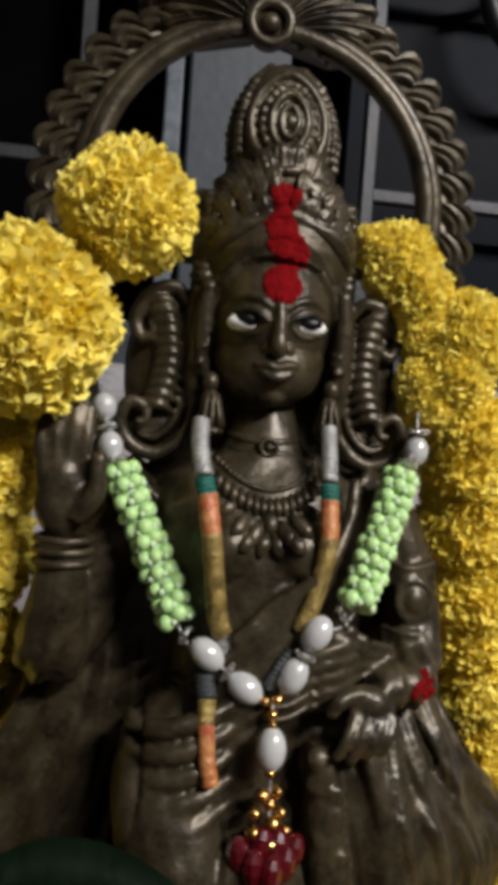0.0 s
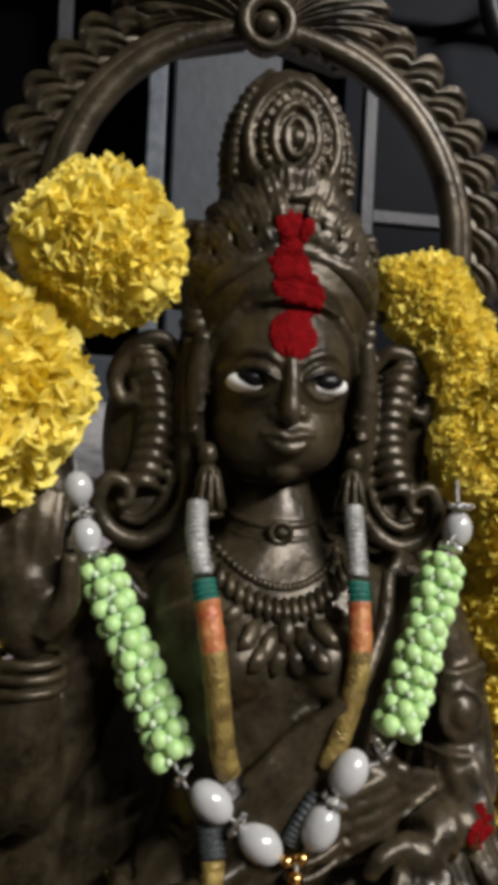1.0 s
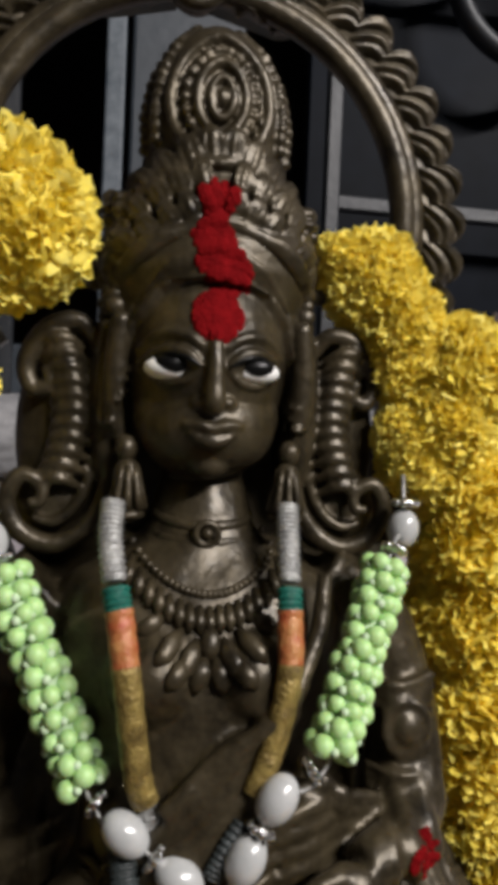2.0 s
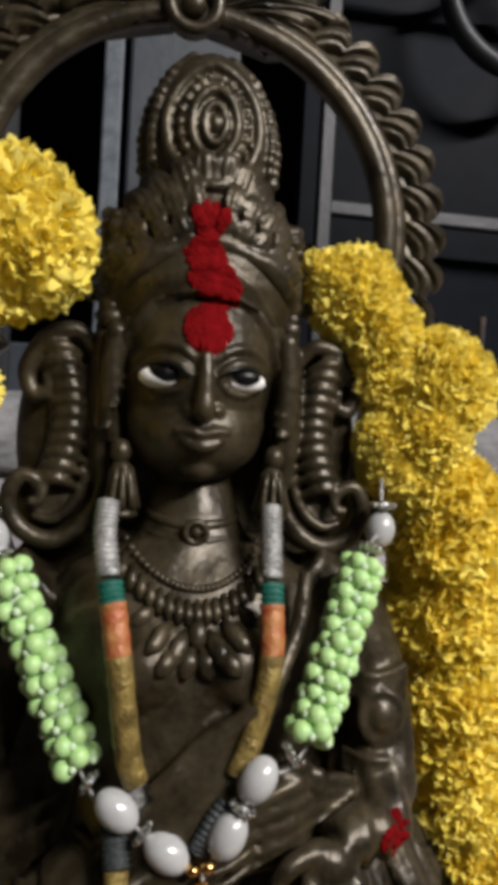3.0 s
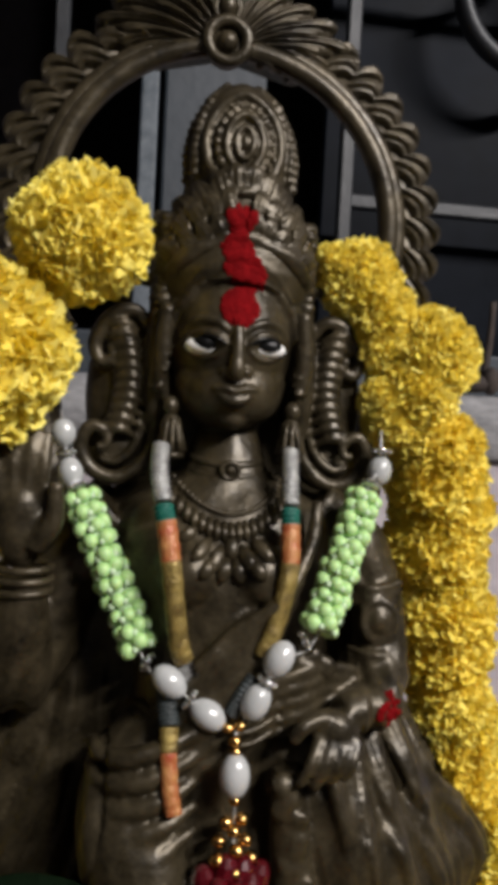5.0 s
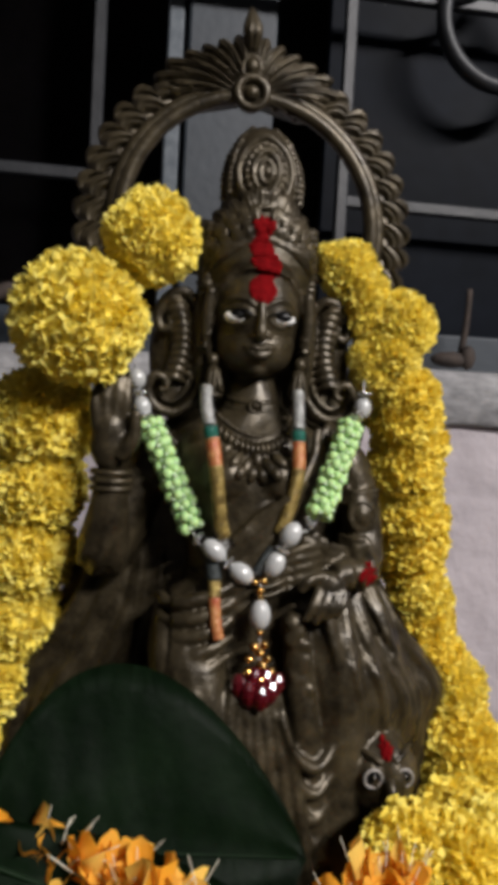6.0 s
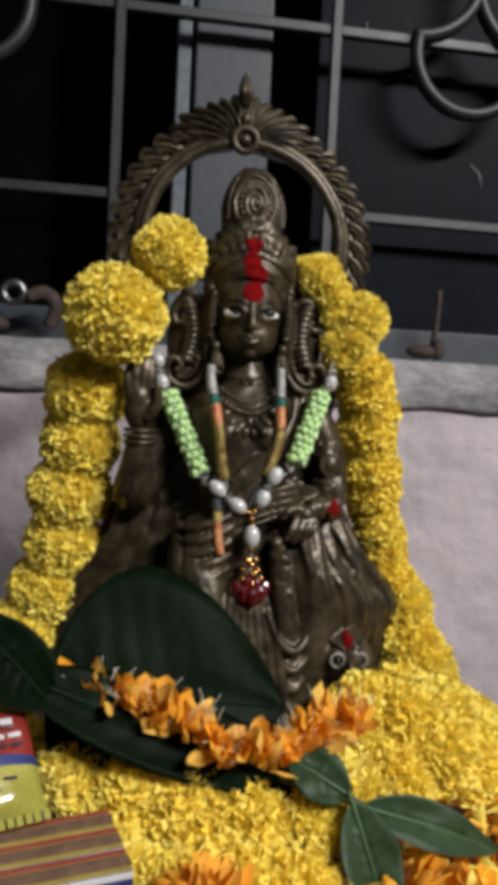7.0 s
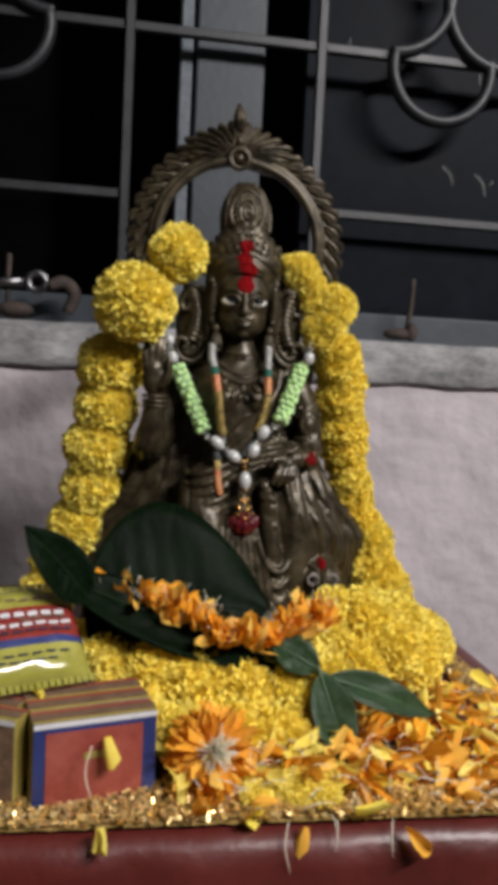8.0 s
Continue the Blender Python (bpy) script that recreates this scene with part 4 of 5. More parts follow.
for s in (-1, 1):
    def feather(u, v):
        """The leafy band outside the rim: leaves that sweep outward and down."""
        th = 68 - 106 * u
        f = ((68 - th) - 16.0 * v ** 1.3) / 9.0 % 1.0
        tip = ((68 - th) - 16.0) / 9.0 % 1.0
        edge = max(0.0, 1 - abs(2 * tip ** 0.8 - 1) ** 2.2)
        rad = 0.0505 + v * (0.0118 + 0.0044 * edge)
        return (AC[0] + s * rad * math.cos(radians(th)), 0.0402 - 0.0036 * leaf_height(f, v), AC[2] + rad * math.sin(radians(th)))

    def fan(u, v):
        """Half of the palmette over the boss."""
        al = -14 + 101 * u
        reach = float(np.interp(al, [-14, 0, 10, 22, 36, 52, 68, 80, 90], [0.0200, 0.0310, 0.0375, 0.0350, 0.0300, 0.0268, 0.0258, 0.0262, 0.0265]))
        bent = al + 14 * v * v * math.cos(radians(al))
        f = (bent + 14) / 11.2 % 1.0
        tip = (al + 14 * math.cos(radians(al)) + 14) / 11.2 % 1.0
        edge = max(0.0, 1 - abs(2 * tip ** 0.8 - 1) ** 2.2)
        rad = 0.004 + v * (reach * (0.86 + 0.14 * edge) - 0.004)
        return (-0.0035 + s * rad * math.cos(radians(al)), 0.0385 - 0.0042 * leaf_height(f, v) - 0.002 * (1 - v), 1.0655 + rad * math.sin(radians(al)))
    relief(feather, 330, 22, 0.0425)
    relief(fan, 220, 34, 0.0410)
    # posts that carry the arch
    stube(orn, [(AC[0] + s * 0.0510, 0.038, 0.985), (AC[0] + s * 0.047, 0.037, 0.955), (AC[0] + s * 0.040, 0.034, 0.930)], [0.0050, 0.006, 0.008], 5, n=10)
stube(orn, [(-0.0038, 0.0360, 1.0830), (-0.0040, 0.0340, 1.0900), (-0.0043, 0.0345, 1.0955), (-0.0046, 0.0360, 1.1005)], [0.0016, 0.0038, 0.0028, 0.0005], 6, n=10, flat=0.6)
for q in (-0.0012, 0.0012):
    stube(orn, [(-0.0039 + q * 0.4, 0.0345, 1.0840), (-0.0040 + q, 0.0318, 1.0905), (-0.0045, 0.0345, 1.0985)], [0.0005, 0.0008, 0.0004], 6, n=6)
tube(orn, ring_pts((-0.0035, 0.0315, 1.0672), 0.0056, 0.0056, 0, 360, 28), 0.0017, n=10, cap=False)
ball(orn, (-0.0035, 0.0320, 1.0672), (0.0030, 0.0026, 0.0030), 14, 10)
ball(orn, (-0.0035, 0.0355, 1.0672), (0.0062, 0.0040, 0.0062), 18, 10)
ball(orn, (-0.0037, 0.0335, 1.0775), (0.0026, 0.0026, 0.0034), 12, 8)
tube(orn, ring_pts((-0.0037, 0.0340, 1.0775), 0.0034, 0.0044, 0, 360, 20), 0.0009, n=8, cap=False)

# vermilion powder daubed on brow, parting, crown, hand and owl
prng = random.Random(3)


def daub(x, z, rx, rz, count, ragged=0.12):
    """Powder pressed on the casting: small flat grains packed in an uneven oval."""
    for _ in range(count):
        q, d = prng.uniform(0, 6.283), prng.random() ** 0.55
        d *= 1 + ragged * noise.noise((math.cos(q) * 2, math.sin(q) * 2, x * 300 + z * 90))
        px, pz = x + rx * d * math.cos(q), z + rz * d * math.sin(q)
        g = prng.uniform(0.0007, 0.0012)
        ball(orn, surface_at(px, pz, 0.00005), (g, 0.00026, g * prng.uniform(0.8, 1.2)), 8, 5, mi=3)


daub(-0.0003, 0.9900, 0.0040, 0.0044, 420)
daub(-0.0014, 1.0040, 0.0034, 0.0034, 260, 0.4)
daub(0.0006, 0.9990, 0.0046, 0.0028, 300, 0.4)
daub(0.0022, 0.9968, 0.0028, 0.0024, 120, 0.4)
for dx, dz in ((-0.0030, 0.0060), (-0.0010, 0.0075), (0.0012, 0.0072), (0.0030, 0.0055)):
    for k in range(9):
        daub(-0.0008 + dx * k / 8, 1.0065 + dz * k / 8, 0.0010 - 0.00008 * k, 0.0009, 6)
daub(0.0405, 0.8950, 0.0030, 0.0038, 34, 0.5)
daub(0.0474, 0.8365, 0.0016, 0.0028, 60, 0.5)

bmesh.ops.recalc_face_normals(orn, faces=orn.faces)
for piece in (skin, head_skin):
    orn.from_mesh(piece)
    bpy.data.meshes.remove(piece)
statue = single("statue", orn, [M_RESIN, M_EYE_WHITE, M_EYE_BLACK, M_POWDER, M_OWL_EYE], (0, 0.02, TOP), "bronzed resin deity statue with a leafy arch and red powder", "statue")

# ---- bead necklace ----
necklace = thing("bead_necklace", (0.0, -0.013, 0.882), "necklace of white pearls, lime beads and gold beads with red drops", "necklace")


def pearl(c, axis, r=0.0034, l=0.0044):
    bm = bmesh.new()
    q = Vector((0, 0, 1)).rotation_difference(Vector(axis)).to_matrix().to_4x4()
    ball(bm, c, (r, r, l), 24, 16, q)
    part("pearl", bm, M_PEARL, necklace, "white oval pearl")


bm = bmesh.new()
ball(bm, (0, 0, 0), 0.00185, 12, 8)
BEAD = mesh_of("bead", bm, M_GREENBEAD)
bm = bmesh.new()
ball(bm, (0, 0, 0), 0.00085, 8, 6)
SEED = mesh_of("seed_bead", bm, M_WHITEBEAD)


def bead(me, name, c, size):
    ob = new(name, me)
    ob.parent = necklace
    ob.matrix_basis = Matrix.LocRotScale(Vector(c) - base_of(necklace), None, (size, size, size))


bm = bmesh.new()
ball(bm, (0, 0, 0), 0.00072, 8, 6)
STONE = mesh_of("rhinestone", bm, M_SILVER)


def spacer(c, axis, r=0.0021):
    bm = bmesh.new()
    q = Vector((0, 0, 1)).rotation_difference(Vector(axis)).to_matrix().to_4x4()
    m = Matrix.Translation(c) @ q
    for k in range(9):
        a = 2 * math.pi * k / 9
        bead(STONE, "rhinestone", m @ Vector((r * math.cos(a), r * math.sin(a), 0)), 1.0)
    tube(bm, [m @ Vector((0, 0, -0.0007)), m @ Vector((0, 0, 0.0007))], r * 0.85, n=10)
    part("spacer", bm, M_SILVER, necklace, "silver rhinestone ring")


def cluster(a, b, rows):
    a, b = Vector(a), Vector(b)
    ax = (b - a).normalized()
    e = ax.orthogonal().normalized()
    f_ = ax.cross(e)
    rr = random.Random(rows)
    bm = bmesh.new()
    tube(bm, [a + ax * 0.0008, a.lerp(b, 0.5), b - ax * 0.0004], 0.0028, n=10)
    part("bead_core", bm, M_WHITEBEAD, necklace, "pale core of the bead cluster")
    for i in range(rows):
        c = a.lerp(b, (i + 0.5) / rows)
        for k in range(6):
            an = 2 * math.pi * k / 6 + (i % 2) * 0.52 + rr.gauss(0, 0.10)
            bead(BEAD, "bead", c + (e * math.cos(an) + f_ * math.sin(an)) * rr.uniform(0.0028, 0.0034) + ax * rr.gauss(0, 0.0003), rr.uniform(0.9, 1.12))
            an += 0.5
            bead(SEED, "seed_bead", c + ax * 0.0010 + (e * math.cos(an) + f_ * math.sin(an)) * 0.0038, rr.uniform(0.85, 1.15))


LS = [Vector(p) for p in ((-0.0413, 0.0095, 0.9575), (-0.0391, 0.0085, 0.9478), (-0.0368, 0.0060, 0.9438), (-0.0195, -0.0035, 0.9052), (-0.0133, -0.0085, 0.9016), (-0.0044, -0.0105, 0.8948))]
RS = [Vector(p) for p in ((0.0393, 0.0080, 0.9515), (0.0345, 0.0020, 0.9470), (0.0203, -0.0105, 0.9130), (0.0116, -0.0127, 0.9091), (0.0063, -0.0125, 0.8985))]
pearl(LS[0], (0.1, 0, -1), 0.0031, 0.0036)
spacer(LS[0].lerp(LS[1], 0.5), LS[1] - LS[0])
pearl(LS[1], LS[1] - LS[0], 0.0031, 0.0040)
spacer(LS[2] + Vector((-0.0006, 0.0004, 0.0008)), LS[3] - LS[2])
cluster(LS[2], LS[3] + Vector((-0.0008, 0, 0.0022)), 11)
spacer(LS[3] + Vector((0.0012, -0.0002, -0.0005)), LS[4] - LS[3])
pearl(LS[4] + Vector((-0.0002, 0, 0.0002)), (1, -0.2, -0.85), 0.0034, 0.0046)
spacer(LS[4].lerp(LS[5], 0.52), LS[5] - LS[4])
pearl(LS[5], (1, -0.3, -0.65), 0.0034, 0.0046)
spacer(RS[0] + Vector((0.0004, 0, 0.0052)), (0, 0, 1), 0.0024)
pearl(RS[0], (-0.1, 0, -1), 0.0032, 0.0040)
spacer(RS[1] + Vector((0.0012, 0.0012, 0.0012)), RS[2] - RS[1])
cluster(RS[1] + Vector((-0.0004, 0, -0.0008)), RS[2] + Vector((0.0004, 0, 0.0014)), 11)
spacer(RS[2].lerp(RS[3], 0.35) + Vector((0, 0, 0.0006)), RS[3] - RS[2])
pearl(RS[3] + Vector((-0.0004, 0, -0.0006)), (-0.55, 0, -1), 0.0034, 0.0046)
spacer(RS[3].lerp(RS[4], 0.54), RS[4] - RS[3])
pearl(RS[4], (-0.45, 0, -1), 0.0034, 0.0046)
for p, r in (((0.0002, -0.0125, 0.8925), 0.0014), ((0.0030, -0.0125, 0.8930), 0.0015), ((0.0019, -0.0130, 0.8896), 0.0016), ((0.0021, -0.0132, 0.8872), 0.0013), ((0.0024, -0.0135, 0.8760), 0.0014),
             ((0.0006, -0.0145, 0.8715), 0.0017), ((0.0042, -0.0140, 0.8720), 0.0017), ((0.0022, -0.0155, 0.8700), 0.0017), ((-0.0010, -0.0150, 0.8675), 0.0017), ((0.0052, -0.0145, 0.8675), 0.0017), ((0.0030, -0.0165, 0.8660), 0.0018), ((-0.0012, -0.0160, 0.8635), 0.0019), ((0.0064, -0.0150, 0.8635), 0.0018), ((0.0026, -0.0175, 0.8615), 0.0018)):
    bm = bmesh.new()
    ball(bm, p, (r, r, r * 0.85), 14, 10)
    part("gold_bead", bm, M_GOLD, necklace, "gold bead")
pearl((0.0021, -0.0138, 0.8818), (0, 0, 1), 0.0036, 0.0052)
for p in ((-0.0040, -0.0165, 0.8585), (-0.0010, -0.0190, 0.8570), (0.0026, -0.0205, 0.8565), (0.0058, -0.0185, 0.8575), (0.0080, -0.0160, 0.8590), (0.0010, -0.0165, 0.8610), (0.0044, -0.0165, 0.8605)):
    bm = bmesh.new()
    q = Matrix.Rotation(p[0] * 40, 4, "Y")
    ball(bm, p, (0.0030, 0.0030, 0.0046), 10, 6, q)
    part("red_drop", bm, M_RED_DROP, necklace, "dark red faceted drop", smooth=False)
bm = bmesh.new()
for chain in ([(-0.0425, 0.014, 0.963)] + [tuple(p) for p in LS] + [(0.0005, -0.012, 0.8925)], [(0.0405, 0.012, 0.962)] + [tuple(p) for p in RS] + [(0.0025, -0.0125, 0.8925)], [(0.0020, -0.0128, 0.893), (0.0024, -0.0135, 0.876), (0.0024, -0.016, 0.860)]):
    stube(bm, chain, 0.0004, 4, n=5)
part("string", bm, M_TH_SILVER, necklace)

# ---- thread necklace ----
cord = thing("thread_necklace", (0, 0.0, 0.905), "necklace wound with silver, green, orange and gold thread", "necklace")


def wound(pts, r, material, label, pitch=0.0011):
    """A cord segment with visible turns of thread."""
    q = spline(pts, 30)
    length = sum((Vector(a) - Vector(b)).length for a, b in zip(q, q[1:]))
    bm = bmesh.new()
    n = len(q)
    tube(bm, q, [r * (1 + (0.08 if pitch < 0.002 else 0.03) * math.sin(2 * math.pi * length * i / (n - 1) / pitch)) for i in range(n)], n=10, flat=0.75)
    part("winding", bm, material, cord, label)


CL = [(-0.0175, 0.0030, 0.9560), (-0.0178, -0.0010, 0.9500), (-0.0166, -0.0062, 0.9420), (-0.0157, -0.0078, 0.9376), (-0.0142, -0.0100, 0.9276), (-0.0117, -0.0085, 0.9108), (-0.0092, -0.0065, 0.9040)]
CR = [(0.0145, 0.0030, 0.9560), (0.0140, -0.0010, 0.9500), (0.0134, -0.0062, 0.9420), (0.0133, -0.0078, 0.9376), (0.0131, -0.0100, 0.9280), (0.0104, -0.0100, 0.9153), (0.0055, -0.0100, 0.9027)]


def along(path, a, b):
    q = spline(path, 20)
    i, j = int(a * (len(q) - 1)), int(b * (len(q) - 1))
    step = max(1, (j - i) // 6)
    return [tuple(v) for v in q[i:j + 1:step]]


for path, w in ((CL, 0.90), (CR, 0.86)):
    wound(along(path, 0.0, 0.33), 0.0024 * w, M_TH_SILVER, "silver thread winding")
    wound(along(path, 0.33, 0.46), 0.0026 * w, M_TH_GREEN, "dark green thread winding")
    wound(along(path, 0.46, 0.64), 0.0027 * w, M_TH_ORANGE, "orange foil winding", 0.003)
    wound(along(path, 0.64, 0.93), 0.0027 * w, M_TH_GOLD, "worn gold foil winding", 0.004)
wound([(-0.0092, -0.0075, 0.9050), (-0.0085, -0.0055, 0.9000)], 0.0022, M_TH_SILVER, "silver thread winding")
wound([(0.0060, -0.0100, 0.9035), (0.0030, -0.0110, 0.8990), (0.0010, -0.0112, 0.8950)], 0.0018, M_TH_DARK, "dark thread winding")
wound([(-0.0142, -0.0055, 0.8985), (-0.0136, -0.0085, 0.8955), (-0.0131, -0.0110, 0.8922)], 0.0024, M_TH_DARK, "dark thread winding")
wound([(-0.0131, -0.0110, 0.8922), (-0.0132, -0.0125, 0.8870)], 0.0022, M_TH_GOLD, "worn gold foil winding", 0.002)
wound([(-0.0132, -0.0125, 0.8870), (-0.0125, -0.0145, 0.8790), (-0.0115, -0.0155, 0.8740)], 0.0020, M_TH_ORANGE, "orange foil winding", 0.003)

# ---- marigolds ----


def petal(bm, m, length, width, cup, ruffle, rr, nu=3, nv=3):
    """A ruffled blade along +z from the origin of m."""
    ph, fr = rr.uniform(0, 6.28), rr.uniform(2.2, 3.8)
    g = []
    for j in range(nv + 1):
        v = j / nv
        w = width * (0.30 + 0.70 * math.sin(min(1.0, v * 1.15) * math.pi / 2))
        row = []
        for i in range(nu + 1):
            u = 2 * i / nu - 1
            y = cup * width * (u * u) + ruffle * v * v * math.sin(ph + fr * u) + 0.18 * length * v * v
            z = length * (v - 0.30 * u * u * v) + ruffle * 0.5 * v * math.cos(ph + fr * 1.3 * u)
            row.append(bm.verts.new(m @ Vector((u * w / 2, y, z))))
        g.append(row)
    for j in range(nv):
        for i in range(nu):
            bm.faces.new((g[j][i], g[j][i + 1], g[j + 1][i + 1], g[j + 1][i]))


def bloom_mesh(name, material, seed, count=1200, squash=1.0, size=1.0):
    """A full double marigold of unit radius: small ruffled petals that lean every way, in clumps."""
    rr = random.Random(seed)
    bm = bmesh.new()
    ball(bm, (0, 0, 0), (0.82, 0.82, 0.82 * squash), 16, 10)
    for k in range(count):
        z = 1 - 2 * (k + 0.5) / count
        a = k * 2.39996 + rr.uniform(-0.25, 0.25)
        s = math.sqrt(max(0, 1 - z * z))
        d = Vector((s * math.cos(a), s * math.sin(a), z * squash)).normalized()
        lean = (d + Vector((rr.gauss(0, 0.42), rr.gauss(0, 0.42), rr.gauss(0, 0.42)))).normalized()
        q = Vector((0, 0, 1)).rotation_difference(lean).to_matrix().to_4x4() @ Matrix.Rotation(rr.uniform(0, 6.28), 4, "Z")
        flat = squash + (1 - squash) * s
        clump = 1 + 0.14 * noise.noise(d * 2.6 + Vector((seed, 0, 0)))
        m = Matrix.Translation(d * 0.70 * flat * clump) @ q
        petal(bm, m, rr.uniform(0.20, 0.33) * flat * (0.4 + 0.6 * size), rr.uniform(0.13, 0.24) * size, rr.uniform(0.2, 0.9), rr.uniform(0.035, 0.07), rr, 4, 3)
    return mesh_of(name, bm, material)


ROUND = [bloom_mesh("marigold_round", M_YELLOW, 20 + k, 1800, 1.0, 0.76) for k in range(3)]
AMBER = [bloom_mesh("marigold_amber", M_AMBER, 40 + k, 760, 0.85) for k in range(3)]
MIXED = [bloom_mesh("marigold_flat", M_YELLOW, 60 + k, 900, 0.75) for k in range(2)]


def flower(me, c, r, rr, parent=None, axis=None, stretch=1.0):
    ob = new("flower", me)
    q = Vector((0, 0, 1)).rotation_difference(Vector(axis)) if axis else Euler((rr.uniform(0, 6.28), rr.uniform(0, 6.28), rr.uniform(0, 6.28))).to_quaternion()
    if axis:
        q = q @ Euler((rr.gauss(0, 0.12), rr.gauss(0, 0.12), rr.uniform(0, 6.28))).to_quaternion()
    loc = Vector(c)
    if parent:
        ob.parent = parent
        loc -= base_of(parent)
    ob.matrix_basis = Matrix.LocRotScale(loc, q, (r, r, r * stretch))
    return ob


grng = random.Random(77)
left = thing("marigold_garland", (-0.085, 0.012, TOP), "string of large yellow marigolds beside the statue's raised hand", "garland", "marigold garlands")
for x, y, z, r in ((-0.0383, 0.004, 1.0045, 0.0178), (-0.0612, -0.001, 0.9760, 0.0238), (-0.0730, 0.018, 0.9425, 0.0205), (-0.0750, 0.021, 0.9180, 0.0198), (-0.0795, 0.024, 0.8945, 0.0210), (-0.0825, 0.026, 0.8705, 0.0195), (-0.0895, 0.028, 0.8480, 0.0188), (-0.1000, 0.027, 0.8270, 0.0180), (-0.1060, 0.022, 0.8060, 0.0180), (-0.1080, 0.018, 0.7860, 0.0180)):
    flower(grng.choice(ROUND), (x, y, z), r, grng, left)
bm = bmesh.new()
stube(bm, [(-0.030, 0.030, 1.010), (-0.045, 0.010, 0.995), (-0.061, 0.002, 0.976), (-0.073, 0.018, 0.942), (-0.0795, 0.024, 0.894), (-0.0895, 0.028, 0.848), (-0.106, 0.022, 0.806), (-0.108, 0.018, 0.786)], 0.0007, 4, n=6)
part("string", bm, M_PALE, left)

right = thing("marigold_garland", (0.075, 0.02, TOP), "string of packed amber-yellow marigolds beside the statue's lowered arm", "garland", "marigold garlands")
for x, y, z, r, kind_ in ((0.0275, 0.0195, 1.0045, 0.0080, 1), (0.0340, 0.0185, 1.0020, 0.0118, 1), (0.0395, 0.0175, 0.9940, 0.0105, 1), (0.0430, 0.0185, 0.9860, 0.0110, 1), (0.0550, 0.0195, 0.9830, 0.0150, 0), (0.0510, 0.0195, 0.9735, 0.0140, 0), (0.0420, 0.0155, 0.9700, 0.0075, 1), (0.0450, 0.0175, 0.9635, 0.0085, 1), (0.0520, 0.0215, 0.9640, 0.0110, 0)):
    flower(grng.choice(MIXED if kind_ else ROUND), (x, y, z), r, grng, right)
run = spline([(0.0600, 0.022, 0.958), (0.0640, 0.026, 0.940), (0.0675, 0.029, 0.915), (0.0715, 0.032, 0.893), (0.0760, 0.034, 0.870), (0.0815, 0.034, 0.853), (0.0885, 0.030, 0.838), (0.0925, 0.022, 0.820), (0.0945, 0.008, 0.805), (0.0955, -0.012, 0.795), (0.0960, -0.032, 0.787)], 20)
acc, last = 0.0, Vector(run[0])
k = 0
flower(AMBER[0], run[0], 0.0145, grng, right, (0, 0, 1), 0.9)
for i, p in enumerate(run[1:]):
    acc += (Vector(p) - last).length
    if acc > 0.0098:
        acc = 0
        k += 1
        w = 0.0148 + 0.0042 * min(1, max(0, (0.86 - p[2]) / 0.05))
        flower(AMBER[k % 3] if k % 4 else MIXED[k % 2], (p[0] + grng.gauss(0, 0.0008), p[1] + grng.gauss(0, 0.001), p[2]), w * grng.uniform(0.94, 1.08), grng, right, tuple(Vector(p) - last), 0.95)
    last = Vector(p)
bm = bmesh.new()
stube(bm, [(0.026, 0.02, 1.006), (0.045, 0.012, 0.985), (0.060, 0.022, 0.958), (0.0715, 0.032, 0.893), (0.0815, 0.034, 0.853), (0.0925, 0.022, 0.82), (0.0955, -0.012, 0.795)], 0.0007, 4, n=6)
part("string", bm, M_PALE, right)

# heap of marigolds round the foot of the statue
heap = [(-0.086, -0.045), (-0.066, -0.062), (-0.045, -0.070), (-0.024, -0.076), (-0.003, -0.080), (0.016, -0.078), (0.036, -0.072), (0.056, -0.066), (0.074, -0.058), (0.090, -0.048), (0.102, -0.034), (0.108, -0.012), (0.108, 0.012), (0.050, -0.040), (0.062, -0.032),
        (-0.055, -0.088), (-0.032, -0.094), (-0.010, -0.098), (0.010, -0.098), (0.064, -0.046), (0.046, -0.050), (0.082, -0.034), (0.028, -0.056), (0.006, -0.058), (-0.016, -0.056), (-0.040, -0.050), (-0.062, -0.040), (0.098, -0.024), (0.078, -0.014), (0.100, 0.004)]
for i, (x, y) in enumerate(heap):
    z = TOP + 0.012 + 0.036 * min(1, max(0, (y + 0.100) / 0.05)) * (1 if x < 0.085 else 0.55) + grng.uniform(-0.002, 0.003) - (0.014 if x < 0.04 and y > -0.06 else 0)
    r = grng.uniform(0.0165, 0.0205)
    f_ = flower((MIXED + AMBER)[i % 5], (x, y, max(z, TOP + r * 0.55)), r, grng, None, (grng.gauss(0, 0.3), -0.5 + grng.gauss(0, 0.3), 0.8), 0.9)
    f_.name = "marigold"
    tagged(f_, "yellow marigold flower in the heap at the statue's foot", "flower", "marigolds of the heap")
for x, y, r in ((0.022, -0.116, 0.0095), (0.014, -0.128, 0.0100), (0.004, -0.120, 0.0085), (0.024, -0.130, 0.0085), (-0.004, -0.130, 0.008), (0.034, -0.118, 0.008)):
    f_ = flower(MIXED[0], (x, y, TOP + r * 0.6), r, grng, None, (0, -0.4, 1), 0.8)
    f_.name = "small_marigold"
    tagged(f_, "small pale yellow marigold on the gold border", "flower", "small marigolds")

# loose petals and pale floret threads


